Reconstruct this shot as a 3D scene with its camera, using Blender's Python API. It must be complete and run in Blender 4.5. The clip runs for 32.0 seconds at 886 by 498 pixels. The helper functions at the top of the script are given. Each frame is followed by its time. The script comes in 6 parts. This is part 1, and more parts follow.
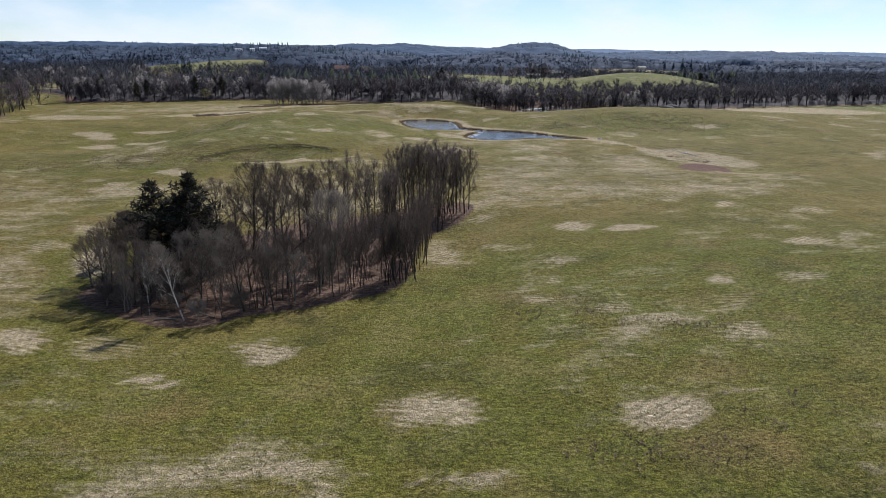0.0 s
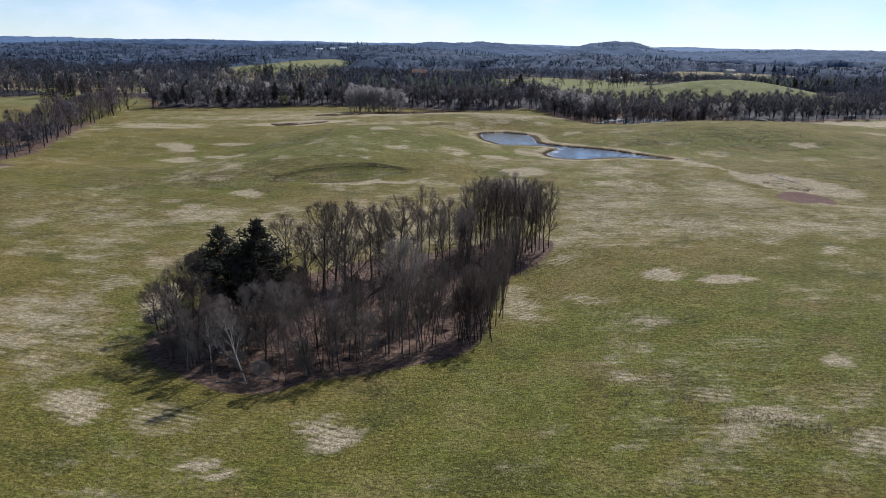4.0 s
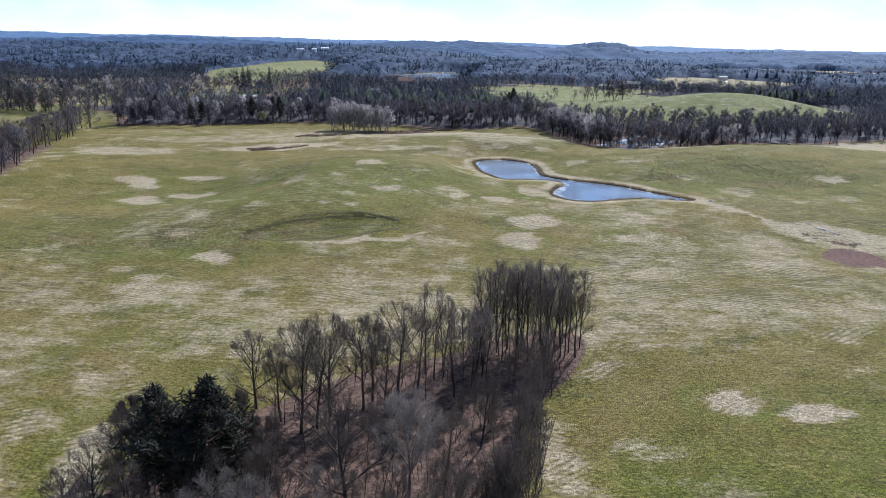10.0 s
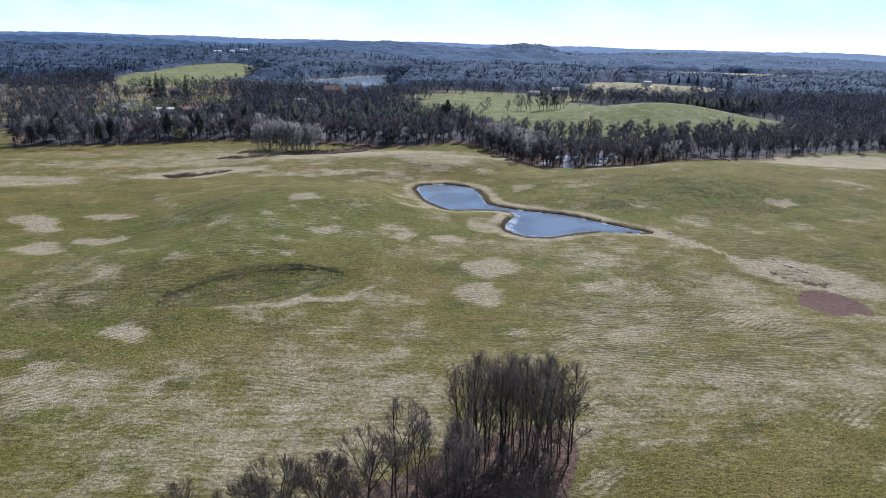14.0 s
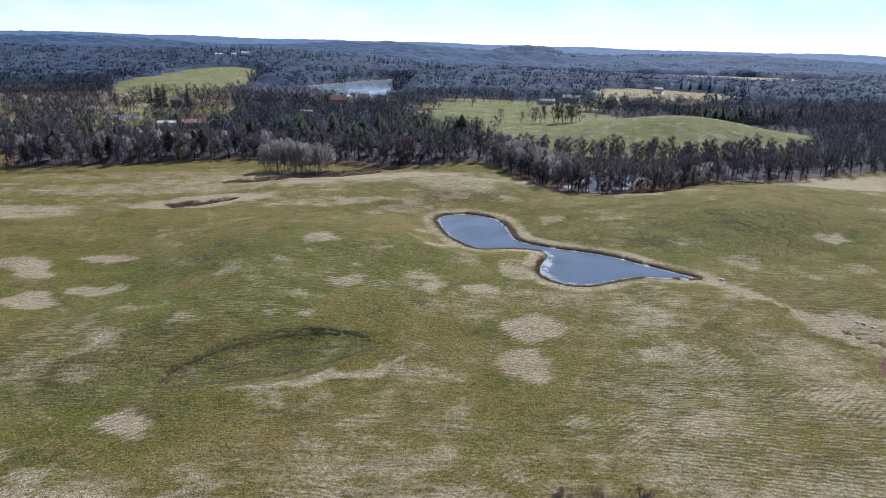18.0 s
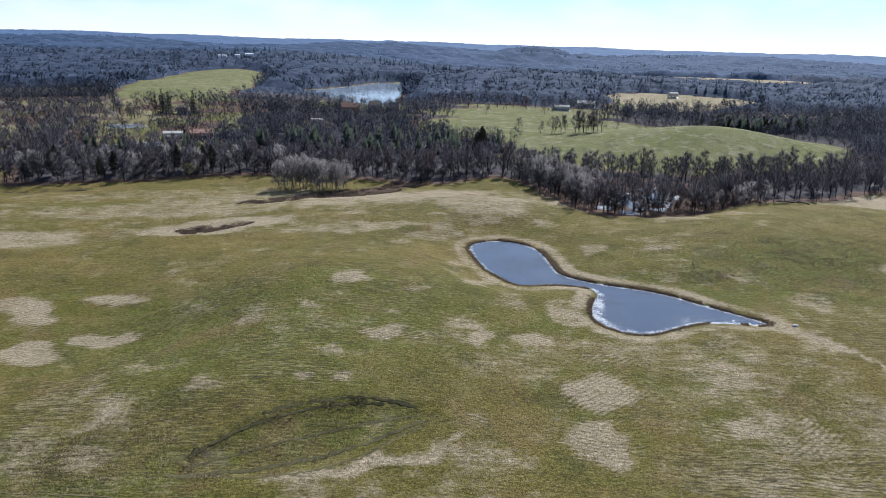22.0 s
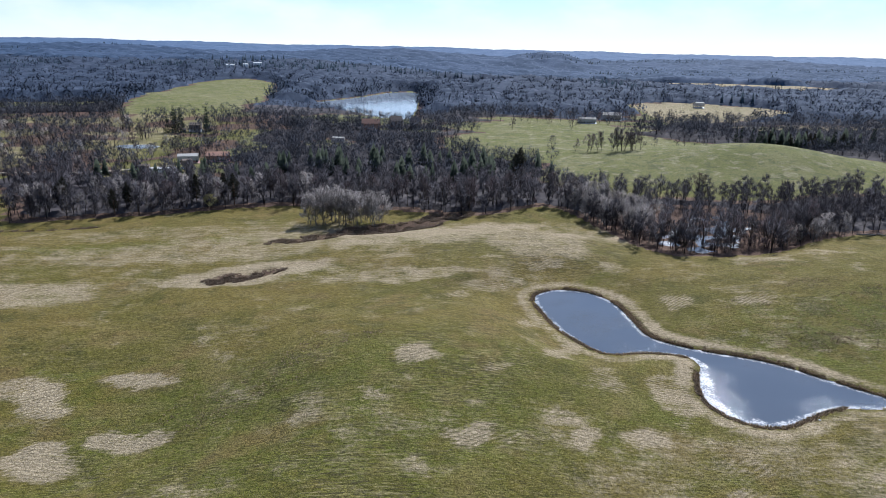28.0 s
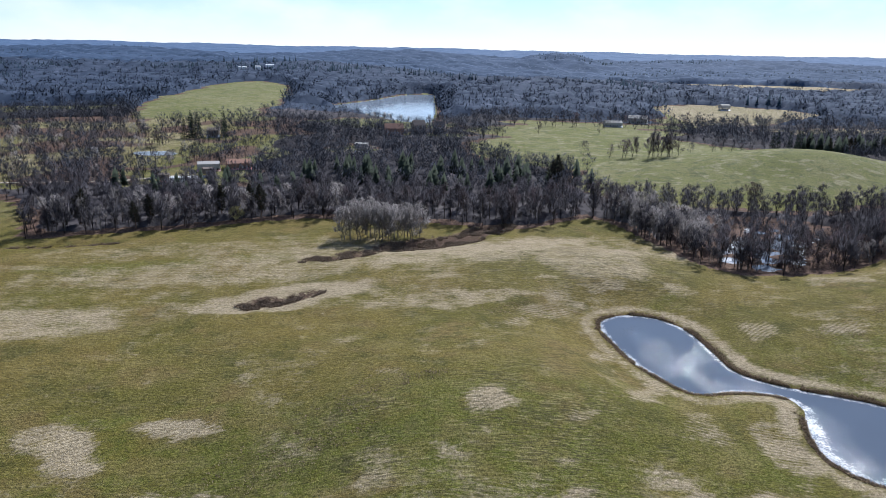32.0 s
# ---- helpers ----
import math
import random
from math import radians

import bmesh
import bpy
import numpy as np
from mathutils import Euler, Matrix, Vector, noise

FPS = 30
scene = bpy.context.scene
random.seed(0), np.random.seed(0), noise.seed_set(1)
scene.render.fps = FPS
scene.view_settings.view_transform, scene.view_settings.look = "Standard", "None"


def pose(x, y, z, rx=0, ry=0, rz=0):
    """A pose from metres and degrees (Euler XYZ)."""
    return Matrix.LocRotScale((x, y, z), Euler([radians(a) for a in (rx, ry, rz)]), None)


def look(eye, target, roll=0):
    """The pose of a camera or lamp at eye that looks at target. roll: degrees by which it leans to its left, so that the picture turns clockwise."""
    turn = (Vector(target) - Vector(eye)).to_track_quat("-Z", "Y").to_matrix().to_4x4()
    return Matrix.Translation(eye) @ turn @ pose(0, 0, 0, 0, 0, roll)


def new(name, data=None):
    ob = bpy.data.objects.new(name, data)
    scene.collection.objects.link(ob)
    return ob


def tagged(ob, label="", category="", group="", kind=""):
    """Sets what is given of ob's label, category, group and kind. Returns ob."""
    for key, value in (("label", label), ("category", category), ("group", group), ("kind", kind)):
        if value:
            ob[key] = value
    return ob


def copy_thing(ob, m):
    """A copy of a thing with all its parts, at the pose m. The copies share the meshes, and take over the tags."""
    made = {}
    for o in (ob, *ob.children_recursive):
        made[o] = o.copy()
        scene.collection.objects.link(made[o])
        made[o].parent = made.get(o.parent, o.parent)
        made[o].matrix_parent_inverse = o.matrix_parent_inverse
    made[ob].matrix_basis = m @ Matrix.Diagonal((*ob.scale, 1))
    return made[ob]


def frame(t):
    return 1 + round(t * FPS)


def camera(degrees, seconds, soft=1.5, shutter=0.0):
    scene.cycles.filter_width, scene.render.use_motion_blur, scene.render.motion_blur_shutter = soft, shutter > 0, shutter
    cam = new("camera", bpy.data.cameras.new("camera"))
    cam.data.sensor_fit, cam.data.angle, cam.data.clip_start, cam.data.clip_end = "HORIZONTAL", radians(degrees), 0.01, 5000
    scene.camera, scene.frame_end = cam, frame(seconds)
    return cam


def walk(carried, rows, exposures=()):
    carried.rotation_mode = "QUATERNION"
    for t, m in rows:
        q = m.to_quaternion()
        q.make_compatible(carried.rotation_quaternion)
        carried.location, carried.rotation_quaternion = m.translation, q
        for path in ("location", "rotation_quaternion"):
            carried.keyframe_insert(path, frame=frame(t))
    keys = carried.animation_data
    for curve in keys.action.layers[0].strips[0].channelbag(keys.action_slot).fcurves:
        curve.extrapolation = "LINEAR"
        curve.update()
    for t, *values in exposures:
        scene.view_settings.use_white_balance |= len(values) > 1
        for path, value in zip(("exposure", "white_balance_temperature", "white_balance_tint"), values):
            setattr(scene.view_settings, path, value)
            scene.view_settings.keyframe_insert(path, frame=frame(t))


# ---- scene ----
cam = camera(63.6, 32.0, soft=0.9)
METRES, EYE, TILT, LEAN, TURN = 200.0, 34.0, -15.0, -0.8, 0.0
ROWS = [
    (0.0, 0.0, 0.0, 0.0, 0.0, 0.0, -0.0),
    (0.5, 0.0002, -0.0013, 0.0044, -0.01, -0.01, -0.0),
    (1.0, 0.0001, -0.0009, 0.0093, -0.01, -0.05, 0.03),
    (1.5, -0.0003, 0.002, 0.0149, 0.1, -0.09, -0.0),
    (2.0, -0.0011, 0.0072, 0.0208, 0.45, -0.12, -0.11),
    (2.5, -0.0027, 0.0143, 0.0271, 2.64, -0.17, -0.8),
    (3.0, -0.0032, 0.0225, 0.0337, 5.58, -0.28, -1.67),
    (3.5, -0.0047, 0.0318, 0.0407, 5.74, -0.32, -1.72),
    (5.5, -0.015, 0.0767, 0.0702, 5.82, -0.42, -1.82),
    (6.0, -0.0181, 0.089, 0.0782, 5.82, -0.44, -1.85),
    (6.5, -0.0214, 0.1015, 0.0863, 5.83, -0.46, -1.89),
    (7.0, -0.0248, 0.1147, 0.0944, 5.84, -0.51, -1.92),
    (7.5, -0.0285, 0.1281, 0.1026, 5.85, -0.53, -1.96),
    (8.0, -0.0323, 0.1415, 0.1109, 5.85, -0.56, -2.0),
    (8.5, -0.036, 0.1551, 0.1193, 5.86, -0.58, -2.04),
    (9.0, -0.04, 0.1686, 0.1277, 5.29, -0.57, -1.92),
    (9.5, -0.0441, 0.1819, 0.1363, 4.72, -0.58, -1.8),
    (10.0, -0.0486, 0.1956, 0.1448, 4.33, -0.6, -1.73),
    (10.5, -0.053, 0.2091, 0.1536, 4.31, -0.62, -1.79),
    (11.0, -0.0576, 0.2225, 0.1625, 4.26, -0.63, -1.83),
    (11.5, -0.0615, 0.2357, 0.1716, 3.2, -0.62, -1.55),
    (12.0, -0.0673, 0.2483, 0.1804, -0.72, -0.56, -0.44),
    (12.5, -0.0729, 0.2618, 0.1891, -1.5, -0.58, -0.26),
    (13.0, -0.0781, 0.2754, 0.1981, -1.53, -0.6, -0.28),
    (13.5, -0.0833, 0.2889, 0.2073, -1.56, -0.62, -0.31),
    (14.0, -0.0886, 0.3025, 0.2165, -1.58, -0.64, -0.34),
    (14.5, -0.0939, 0.3161, 0.2257, -1.6, -0.66, -0.34),
    (16.5, -0.1143, 0.3689, 0.2629, -1.57, -0.68, -0.3),
    (17.0, -0.1206, 0.3832, 0.2717, -1.59, -0.7, -0.35),
    (17.5, -0.1267, 0.397, 0.2805, -1.61, -0.71, -0.42),
    (18.0, -0.1329, 0.4108, 0.2893, -1.62, -0.72, -0.46),
    (18.5, -0.139, 0.4247, 0.2982, -1.62, -0.74, -0.48),
    (19.0, -0.1454, 0.4385, 0.3064, -1.63, -0.72, -0.48),
    (19.5, -0.1522, 0.4524, 0.3127, -1.6, -0.69, -0.49),
    (20.0, -0.1594, 0.4666, 0.3169, -1.59, -0.66, -0.52),
    (20.5, -0.167, 0.4808, 0.3221, -1.58, -0.7, -0.52),
    (21.0, -0.1748, 0.4945, 0.3298, -1.57, -0.76, -0.53),
    (21.5, -0.1826, 0.5077, 0.3387, -1.58, -0.79, -0.56),
    (22.0, -0.1905, 0.5208, 0.3477, -1.58, -0.81, -0.59),
    (22.5, -0.1983, 0.5338, 0.3565, -1.58, -0.82, -0.61),
    (23.0, -0.2061, 0.5469, 0.365, -1.58, -0.81, -0.59),
    (23.5, -0.2137, 0.5599, 0.3735, -1.59, -0.8, -0.56),
    (24.0, -0.2213, 0.573, 0.382, -1.57, -0.79, -0.51),
    (24.5, -0.2285, 0.5861, 0.3903, -1.54, -0.75, -0.45),
    (25.0, -0.2358, 0.5993, 0.3973, -1.51, -0.71, -0.4),
    (25.5, -0.2432, 0.6127, 0.4032, -1.49, -0.67, -0.37),
    (27.5, -0.2749, 0.6685, 0.4211, -1.4, -0.57, -0.29),
    (28.0, -0.2831, 0.6823, 0.4259, -1.32, -0.52, -0.3),
    (28.5, -0.2921, 0.6957, 0.4307, -1.24, -0.5, -0.27),
    (29.0, -0.3013, 0.7088, 0.435, -1.14, -0.46, -0.26),
    (29.5, -0.311, 0.7215, 0.4391, -1.06, -0.45, -0.25),
    (30.0, -0.3207, 0.7343, 0.443, -0.98, -0.43, -0.25),
    (30.5, -0.3303, 0.7472, 0.4468, -0.92, -0.43, -0.26),
    (31.0, -0.3399, 0.7601, 0.4505, -0.85, -0.42, -0.24),
    (31.5, -0.3488, 0.773, 0.4541, -0.82, -0.43, -0.25),
    (32.0, -0.3565, 0.7864, 0.4576, -0.78, -0.45, -0.28),
]
EXPOSURE = 0.37
# seconds, stops, white balance
STOPS = [(0.0, -0.17, 5880), (3.0, -0.24, 5740), (6.0, 0.12, 5420), (9.0, 0.30, 5290), (13.0, 0.08, 5290), (17.0, -0.02, 5500), (25.0, -0.02, 5560), (32.0, 0.0, 5560)]
walk(cam, [(t, pose(0, 0, EYE, TILT, LEAN, TURN) @ pose(METRES * x, METRES * y, METRES * z, 90 + pitch, roll, yaw)) for t, x, y, z, yaw, pitch, roll in ROWS],
     exposures=[(t, EXPOSURE + s, k, 12) for t, s, k in STOPS])

# ---------------------------------------------------------------- sky and sun
SUN_AZ, SUN_EL = 25.0, 42.0          # degrees from +y towards +x, and above the horizon
world = bpy.data.worlds.new("sky")
scene.world = world
world.use_nodes = True
wn = world.node_tree.nodes
sky = wn.new("ShaderNodeTexSky")
sky.sky_type = "NISHITA"
sky.sun_disc = False
sky.sun_elevation, sky.sun_rotation = radians(SUN_EL), radians(SUN_AZ)
sky.altitude, sky.air_density, sky.dust_density, sky.ozone_density = 1500, 0.9, 0.05, 1.6
wn["Background"].inputs["Strength"].default_value = 0.085
# thin broken cloud
wl = world.node_tree.links
where = wn.new("ShaderNodeTexCoord")
cloud = wn.new("ShaderNodeTexNoise")
cloud.inputs["Scale"].default_value, cloud.inputs["Detail"].default_value = 7.0, 5.0
flat = wn.new("ShaderNodeMapping")
flat.inputs["Scale"].default_value = (1, 1, 2.2)
wl.new(where.outputs["Generated"], flat.inputs["Vector"])
wl.new(flat.outputs[0], cloud.inputs["Vector"])
veil = wn.new("ShaderNodeMapRange")
veil.inputs[1].default_value, veil.inputs[2].default_value, veil.inputs[3].default_value, veil.inputs[4].default_value = 0.45, 0.68, 0.2, 0.8
wl.new(cloud.outputs["Fac"], veil.inputs[0])
blend = wn.new("ShaderNodeMix")
blend.data_type = "RGBA"
blend.inputs[7].default_value = (9.8, 9.9, 10.2, 1)
high = wn.new("ShaderNodeSeparateXYZ")
wl.new(where.outputs["Generated"], high.inputs[0])
thin = wn.new("ShaderNodeMapRange")
thin.interpolation_type = "SMOOTHSTEP"
thin.inputs[1].default_value, thin.inputs[2].default_value, thin.inputs[3].default_value, thin.inputs[4].default_value = 0.02, 0.62, 1.0, 0.05
wl.new(high.outputs["Z"], thin.inputs[0])
cover = wn.new("ShaderNodeMath")
cover.operation = "MULTIPLY"
wl.new(veil.outputs[0], cover.inputs[0])
wl.new(thin.outputs[0], cover.inputs[1])
wl.new(cover.outputs[0], blend.inputs[0])
wl.new(sky.outputs[0], blend.inputs[6])
wl.new(blend.outputs[2], wn["Background"].inputs[0])
sun = new("sun", bpy.data.lights.new("sun", "SUN"))
sun.data.energy, sun.data.angle, sun.data.color = 5.0, radians(0.6), (1.0, 0.95, 0.87)
sdir = Vector((math.sin(radians(SUN_AZ)) * math.cos(radians(SUN_EL)), math.cos(radians(SUN_AZ)) * math.cos(radians(SUN_EL)), math.sin(radians(SUN_EL))))
sun.matrix_world = look(sdir * 300, (0, 0, 0))

# ---------------------------------------------------------------- numeric helpers


def vnoise(x, y, scale, seed=0):
    """Smooth value noise in 0..1 on arrays."""
    rs = np.random.RandomState(seed)
    tab = rs.rand(256, 256)
    u, v = np.asarray(x, float) / scale + 1000.0, np.asarray(y, float) / scale + 1000.0
    i, j = np.floor(u).astype(int), np.floor(v).astype(int)
    fu, fv = u - i, v - j
    fu, fv = fu * fu * (3 - 2 * fu), fv * fv * (3 - 2 * fv)
    a, b = tab[i % 256, j % 256], tab[(i + 1) % 256, j % 256]
    c, d = tab[i % 256, (j + 1) % 256], tab[(i + 1) % 256, (j + 1) % 256]
    return (a * (1 - fu) + b * fu) * (1 - fv) + (c * (1 - fu) + d * fu) * fv


def fbm(x, y, scale, seed=0, octaves=3):
    total, amp, norm = 0, 1.0, 0
    for k in range(octaves):
        total = total + amp * vnoise(x, y, scale / 2 ** k, seed + k)
        norm += amp
        amp *= 0.5
    return total / norm


def smooth(a, b, v):
    s = np.clip((v - a) / (b - a), 0, 1)
    return s * s * (3 - 2 * s)


def oval(x, y, cx, cy, rx, ry, deg):
    """How far outside an ellipse: 1 on its rim, 0 in its centre."""
    c, s = math.cos(radians(deg)), math.sin(radians(deg))
    dx, dy = x - cx, y - cy
    return np.sqrt(((dx * c + dy * s) / rx) ** 2 + ((dy * c - dx * s) / ry) ** 2)


def spline(points, steps=8):
    """A closed smooth line through the points."""
    p = np.array(points, float)
    out = []
    for i in range(len(p)):
        a, b, c, d = p[i - 1], p[i], p[(i + 1) % len(p)], p[(i + 2) % len(p)]
        for k in range(steps):
            t = k / steps
            out.append(0.5 * (2 * b + (c - a) * t + (2 * a - 5 * b + 4 * c - d) * t * t + (3 * b - a - 3 * c + d) * t ** 3))
    return np.array(out)


def shore_distance(x, y, poly):
    """Signed distance to a closed line, negative inside."""
    shape = np.shape(x)
    x, y = np.ravel(x), np.ravel(y)
    best, inside = np.full(len(x), 1e9), np.zeros(len(x), bool)
    for a, b in zip(poly, np.roll(poly, -1, axis=0)):
        ex, ey = b - a
        t = np.clip(((x - a[0]) * ex + (y - a[1]) * ey) / (ex * ex + ey * ey + 1e-9), 0, 1)
        best = np.minimum(best, np.hypot(x - a[0] - t * ex, y - a[1] - t * ey))
        hit = (a[1] > y) != (b[1] > y)
        inside ^= hit & (x < ex * (y - a[1]) / (ey if abs(ey) > 1e-9 else 1e-9) + a[0])
    return np.where(inside, -best, best).reshape(shape)


# ---------------------------------------------------------------- plan of the land
POND_Z, LAKE_Z, SWAMP_Z, VILLAGE_Z = 1.2, 11.0, 2.6, 8.6
POND = spline([(-20, 379), (-15, 386), (-7, 388), (1, 384), (6, 374), (7.5, 360), (9, 347), (19, 338), (36, 330), (48, 318), (60, 304), (41, 304), (24, 295), (15, 297), (10.5, 306), (13, 318), (17, 327), (14, 333), (4, 335), (-7, 334), (-15, 347), (-19, 363)], 6)
LAKE = spline([(-205, 1080), (-140, 985), (-112, 930), (-80, 905), (-72, 960), (-70, 1100), (-72, 1250), (-75, 1390), (-115, 1370), (-138, 1290), (-165, 1200)], 5)
GROVE = spline([(-46, 96), (-35, 93), (-27, 98), (-17, 103), (-6, 112), (-4, 130), (-2.5, 147), (6, 162), (9, 175), (0, 180), (-18, 168), (-34, 158), (-48, 142), (-58, 126), (-58, 106)], 4)

# hills and hollows of the pasture: x, y, height, length, width, turn
HILLS = [(-62, 320, 8.8, 42, 38, 15), (-74, 262, 3.6, 34, 20, 12), (-20, 420, 3.5, 40, 30, 0), (-75, 425, 1.8, 70, 40, 10), (92, 385, 5.5, 55, 34, 20), (150, 420, 3.0, 60, 40, 0), (120, 90, 6.0, 60, 55, 0),
         (92, 252, -2.2, 30, 22, -30), (-128, 288, -4.0, 38, 30, 20), (-118, 183, -2.4, 36, 36, 0), (-30, 124, -3.8, 56, 46, 60), (-150, 380, -1.0, 60, 30, 10)]
# the land beyond: the green hill, wooded ridges and the far cone
FAR_HILLS = [(175, 642, 16.0, 64, 48, 6), (60, 660, 3.0, 60, 60, 0), (240, 730, -4.0, 60, 30, 10), (-330, 1150, 10.0, 110, 260, 8), (320, 1150, 6.0, 150, 110, 0), (640, 1800, 10, 330, 160, 0),
             (-900, 1900, 26, 520, 260, 0), (120, 1250, 14, 130, 170, 0), (-320, 1750, 16, 200, 200, 0), (317, 2330, 37, 120, 120, 0), (-720, 2450, 26, 260, 140, 0), (-150, 2950, 30, 320, 150, 0), (-1350, 3000, 34, 420, 200, 0), (1300, 2900, 18, 420, 200, 0), (40, 2250, 18, 260, 150, 0), (-300, 2700, 20, 330, 180, 0), (900, 3100, 12, 600, 260, 0)]


def base_level(y):
    return np.interp(y, [-2000, 0, 150, 300, 420, 480, 560, 700, 1000, 1500, 2200, 3000, 4200, 5200], [10, 1, -0.5, 1, 2.5, 3.5, 6, 9, 12, 15, 22, 34, 72, 92])


def land(x, y):
    """Height of the ground."""
    x, y = np.asarray(x, float), np.asarray(y, float)
    z = base_level(y)
    for cx, cy, h, a, b, deg in HILLS + FAR_HILLS:
        z = z + h * np.exp(-oval(x, y, cx, cy, a, b, deg) ** 2 * 0.7)
    far = smooth(700, 2500, np.hypot(x, y))
    z = z + far * 26 * (fbm(x, y, 520, 5, 3) - 0.5) + smooth(520, 900, np.hypot(x, y)) * 5 * (vnoise(x, y, 130, 9) - 0.5)
    near = 1 - smooth(500, 700, np.hypot(x, y))
    z = z + near * (1.4 * (fbm(x, y, 38, 21, 2) - 0.5) + 0.6 * (fbm(x, y, 7, 25, 2) - 0.5))
    # the shallow dish with a worn bank on the slope of the hump
    du, dv = (x + 58.5) * math.cos(radians(24)) + (y - 240) * math.sin(radians(24)), (y - 240) * math.cos(radians(24)) - (x + 58.5) * math.sin(radians(24))
    dish = (np.abs(dv) + 0.4) / (10.3 * np.maximum(1 - (du / 27) ** 2, 0.03))
    z = z - 0.9 * (1 - smooth(0.7, 1.0, dish)) + 0.35 * np.exp(-((dish - 1.1) / 0.1) ** 2)
    # ditches with dead reeds, and the brown pit
    for cx, cy, a, b, deg, depth in ((-119, 393, 17, 4, 38, 0.9), (-72, 458, 26, 5, 25, 0.8), (90, 261.5, 10, 2.2, -40, 1.2), (-222, 452, 30, 2.0, 14, 1.0)):
        z = z - depth * (1 - smooth(0.5, 1.2, oval(x, y, cx, cy, a, b, deg)))
    vp = oval(x, y, -265, 671, 26, 13, 12)
    z = np.where(vp < 1.6, (VILLAGE_Z - 0.4) + (z - VILLAGE_Z + 0.4) * smooth(0.7, 1.6, vp), z)
    # flooded wood
    fl = oval(x, y, 72, 470, 36, 42, -10)
    z = np.where(fl < 1.3, np.minimum(z, SWAMP_Z + (z - SWAMP_Z) * smooth(0.85, 1.3, fl) + 1.0 * (fbm(x, y, 7, 33, 2) - 0.52)), z)
    # pond basin
    ring = oval(x, y, 15, 340, 120, 130, 0) < 1.2
    if np.any(ring):
        d = shore_distance(x[ring], y[ring], POND)
        d = d + 0.8 * (vnoise(x[ring], y[ring], 2.5, 40) - 0.5)
        edge = POND_Z + np.where(d < 0, np.maximum(d * 0.5, -0.8), 0.55 * smooth(0, 1.4, d) + 0.012 * np.maximum(d, 0))
        k = smooth(2, 24, d)
        z = z.copy()
        lift = np.maximum(POND_Z + 0.6 - z[ring], 0) * (1 - smooth(15, 70, d))
        z[ring] = edge * (1 - k) + (z[ring] + lift) * k
    deep = oval(x, y, -120, 1140, 260, 420, 0) < 1.0
    if np.any(deep):
        d = shore_distance(x[deep], y[deep], LAKE)
        z = z.copy()
        z[deep] = np.where(d < 0, LAKE_Z - 1.5, LAKE_Z + 0.4 + (np.maximum(z[deep], LAKE_Z + 1) - LAKE_Z - 0.4) * smooth(0, 40, d))
    return z


# clearings in the woods: x, y, length, width, turn
MEADOWS = [(160, 648, 112, 104, 8), (60, 720, 100, 95, 20), (105, 590, 90, 58, 5), (60, 840, 110, 50, 10), (100, 912, 110, 24, 4), (-110, 868, 60, 40, 0), (-130, 700, 20, 14, 0), (-75, 790, 36, 14, 0)]
# gaps between the trees of the village, then the fields beyond
MEADOWS += [(-265, 672, 42, 26, 10), (-251, 638, 22, 22, 0), (-206, 606, 26, 20, 0), (-250, 750, 34, 13, 0), (-290, 724, 44, 13, -5), (-440, 700, 70, 15, 8), (-400, 806, 90, 17, 5), (-345, 596, 36, 12, 10), (-520, 960, 110, 32, 6)]
MEADOWS += [(-335, 1120, 75, 320, 7), (292, 1045, 98, 72, 8), (250, 975, 80, 36, 15), (600, 1690, 290, 70, -12), (-310, 430, 75, 110, 20), (330, 900, 110, 24, 12), (150, 1620, 200, 60, 0), (-560, 1120, 160, 30, 0), (470, 690, 60, 36, 0)]
CORE = spline([(-192, 236), (-190, 252), (-193, 282), (-208, 325), (-224, 366), (-236, 413), (-248, 452), (-222, 466), (-180, 482), (-137, 500), (-112, 503), (-88, 500), (-60, 494), (-30, 490), (3, 510), (15, 495), (24, 462), (32, 436), (44, 424), (66, 428), (97, 440), (133, 460), (170, 470), (226, 500), (400, 520), (500, 300), (400, -300), (-500, -300), (-400, 150)], 4)


def village(x, y):
    """Gardens and paddocks with scattered trees."""
    return (x < -178 + 14 * np.sin(y / 17.0)) & (y > 556 + 0.10 * (x + 200)) & (y < 880) & (x > -640)


def wooded(x, y):
    """1 where the land is woodland, 0 on fields and water."""
    x, y = np.asarray(x, float), np.asarray(y, float)
    wob = 0.22 * (fbm(x, y, 45, 61, 2) - 0.5)
    w = shore_distance(x, y, CORE) > 0
    for m in MEADOWS:
        w &= oval(x, y, *m) > 1 + wob
    w &= shore_distance(x, y, LAKE) > 3
    w &= ~((x < -215) & (y < 470) & (oval(x, y, -310, 430, 75, 110, 20) > 1) & (y < 300))
    return w

# ---------------------------------------------------------------- materials


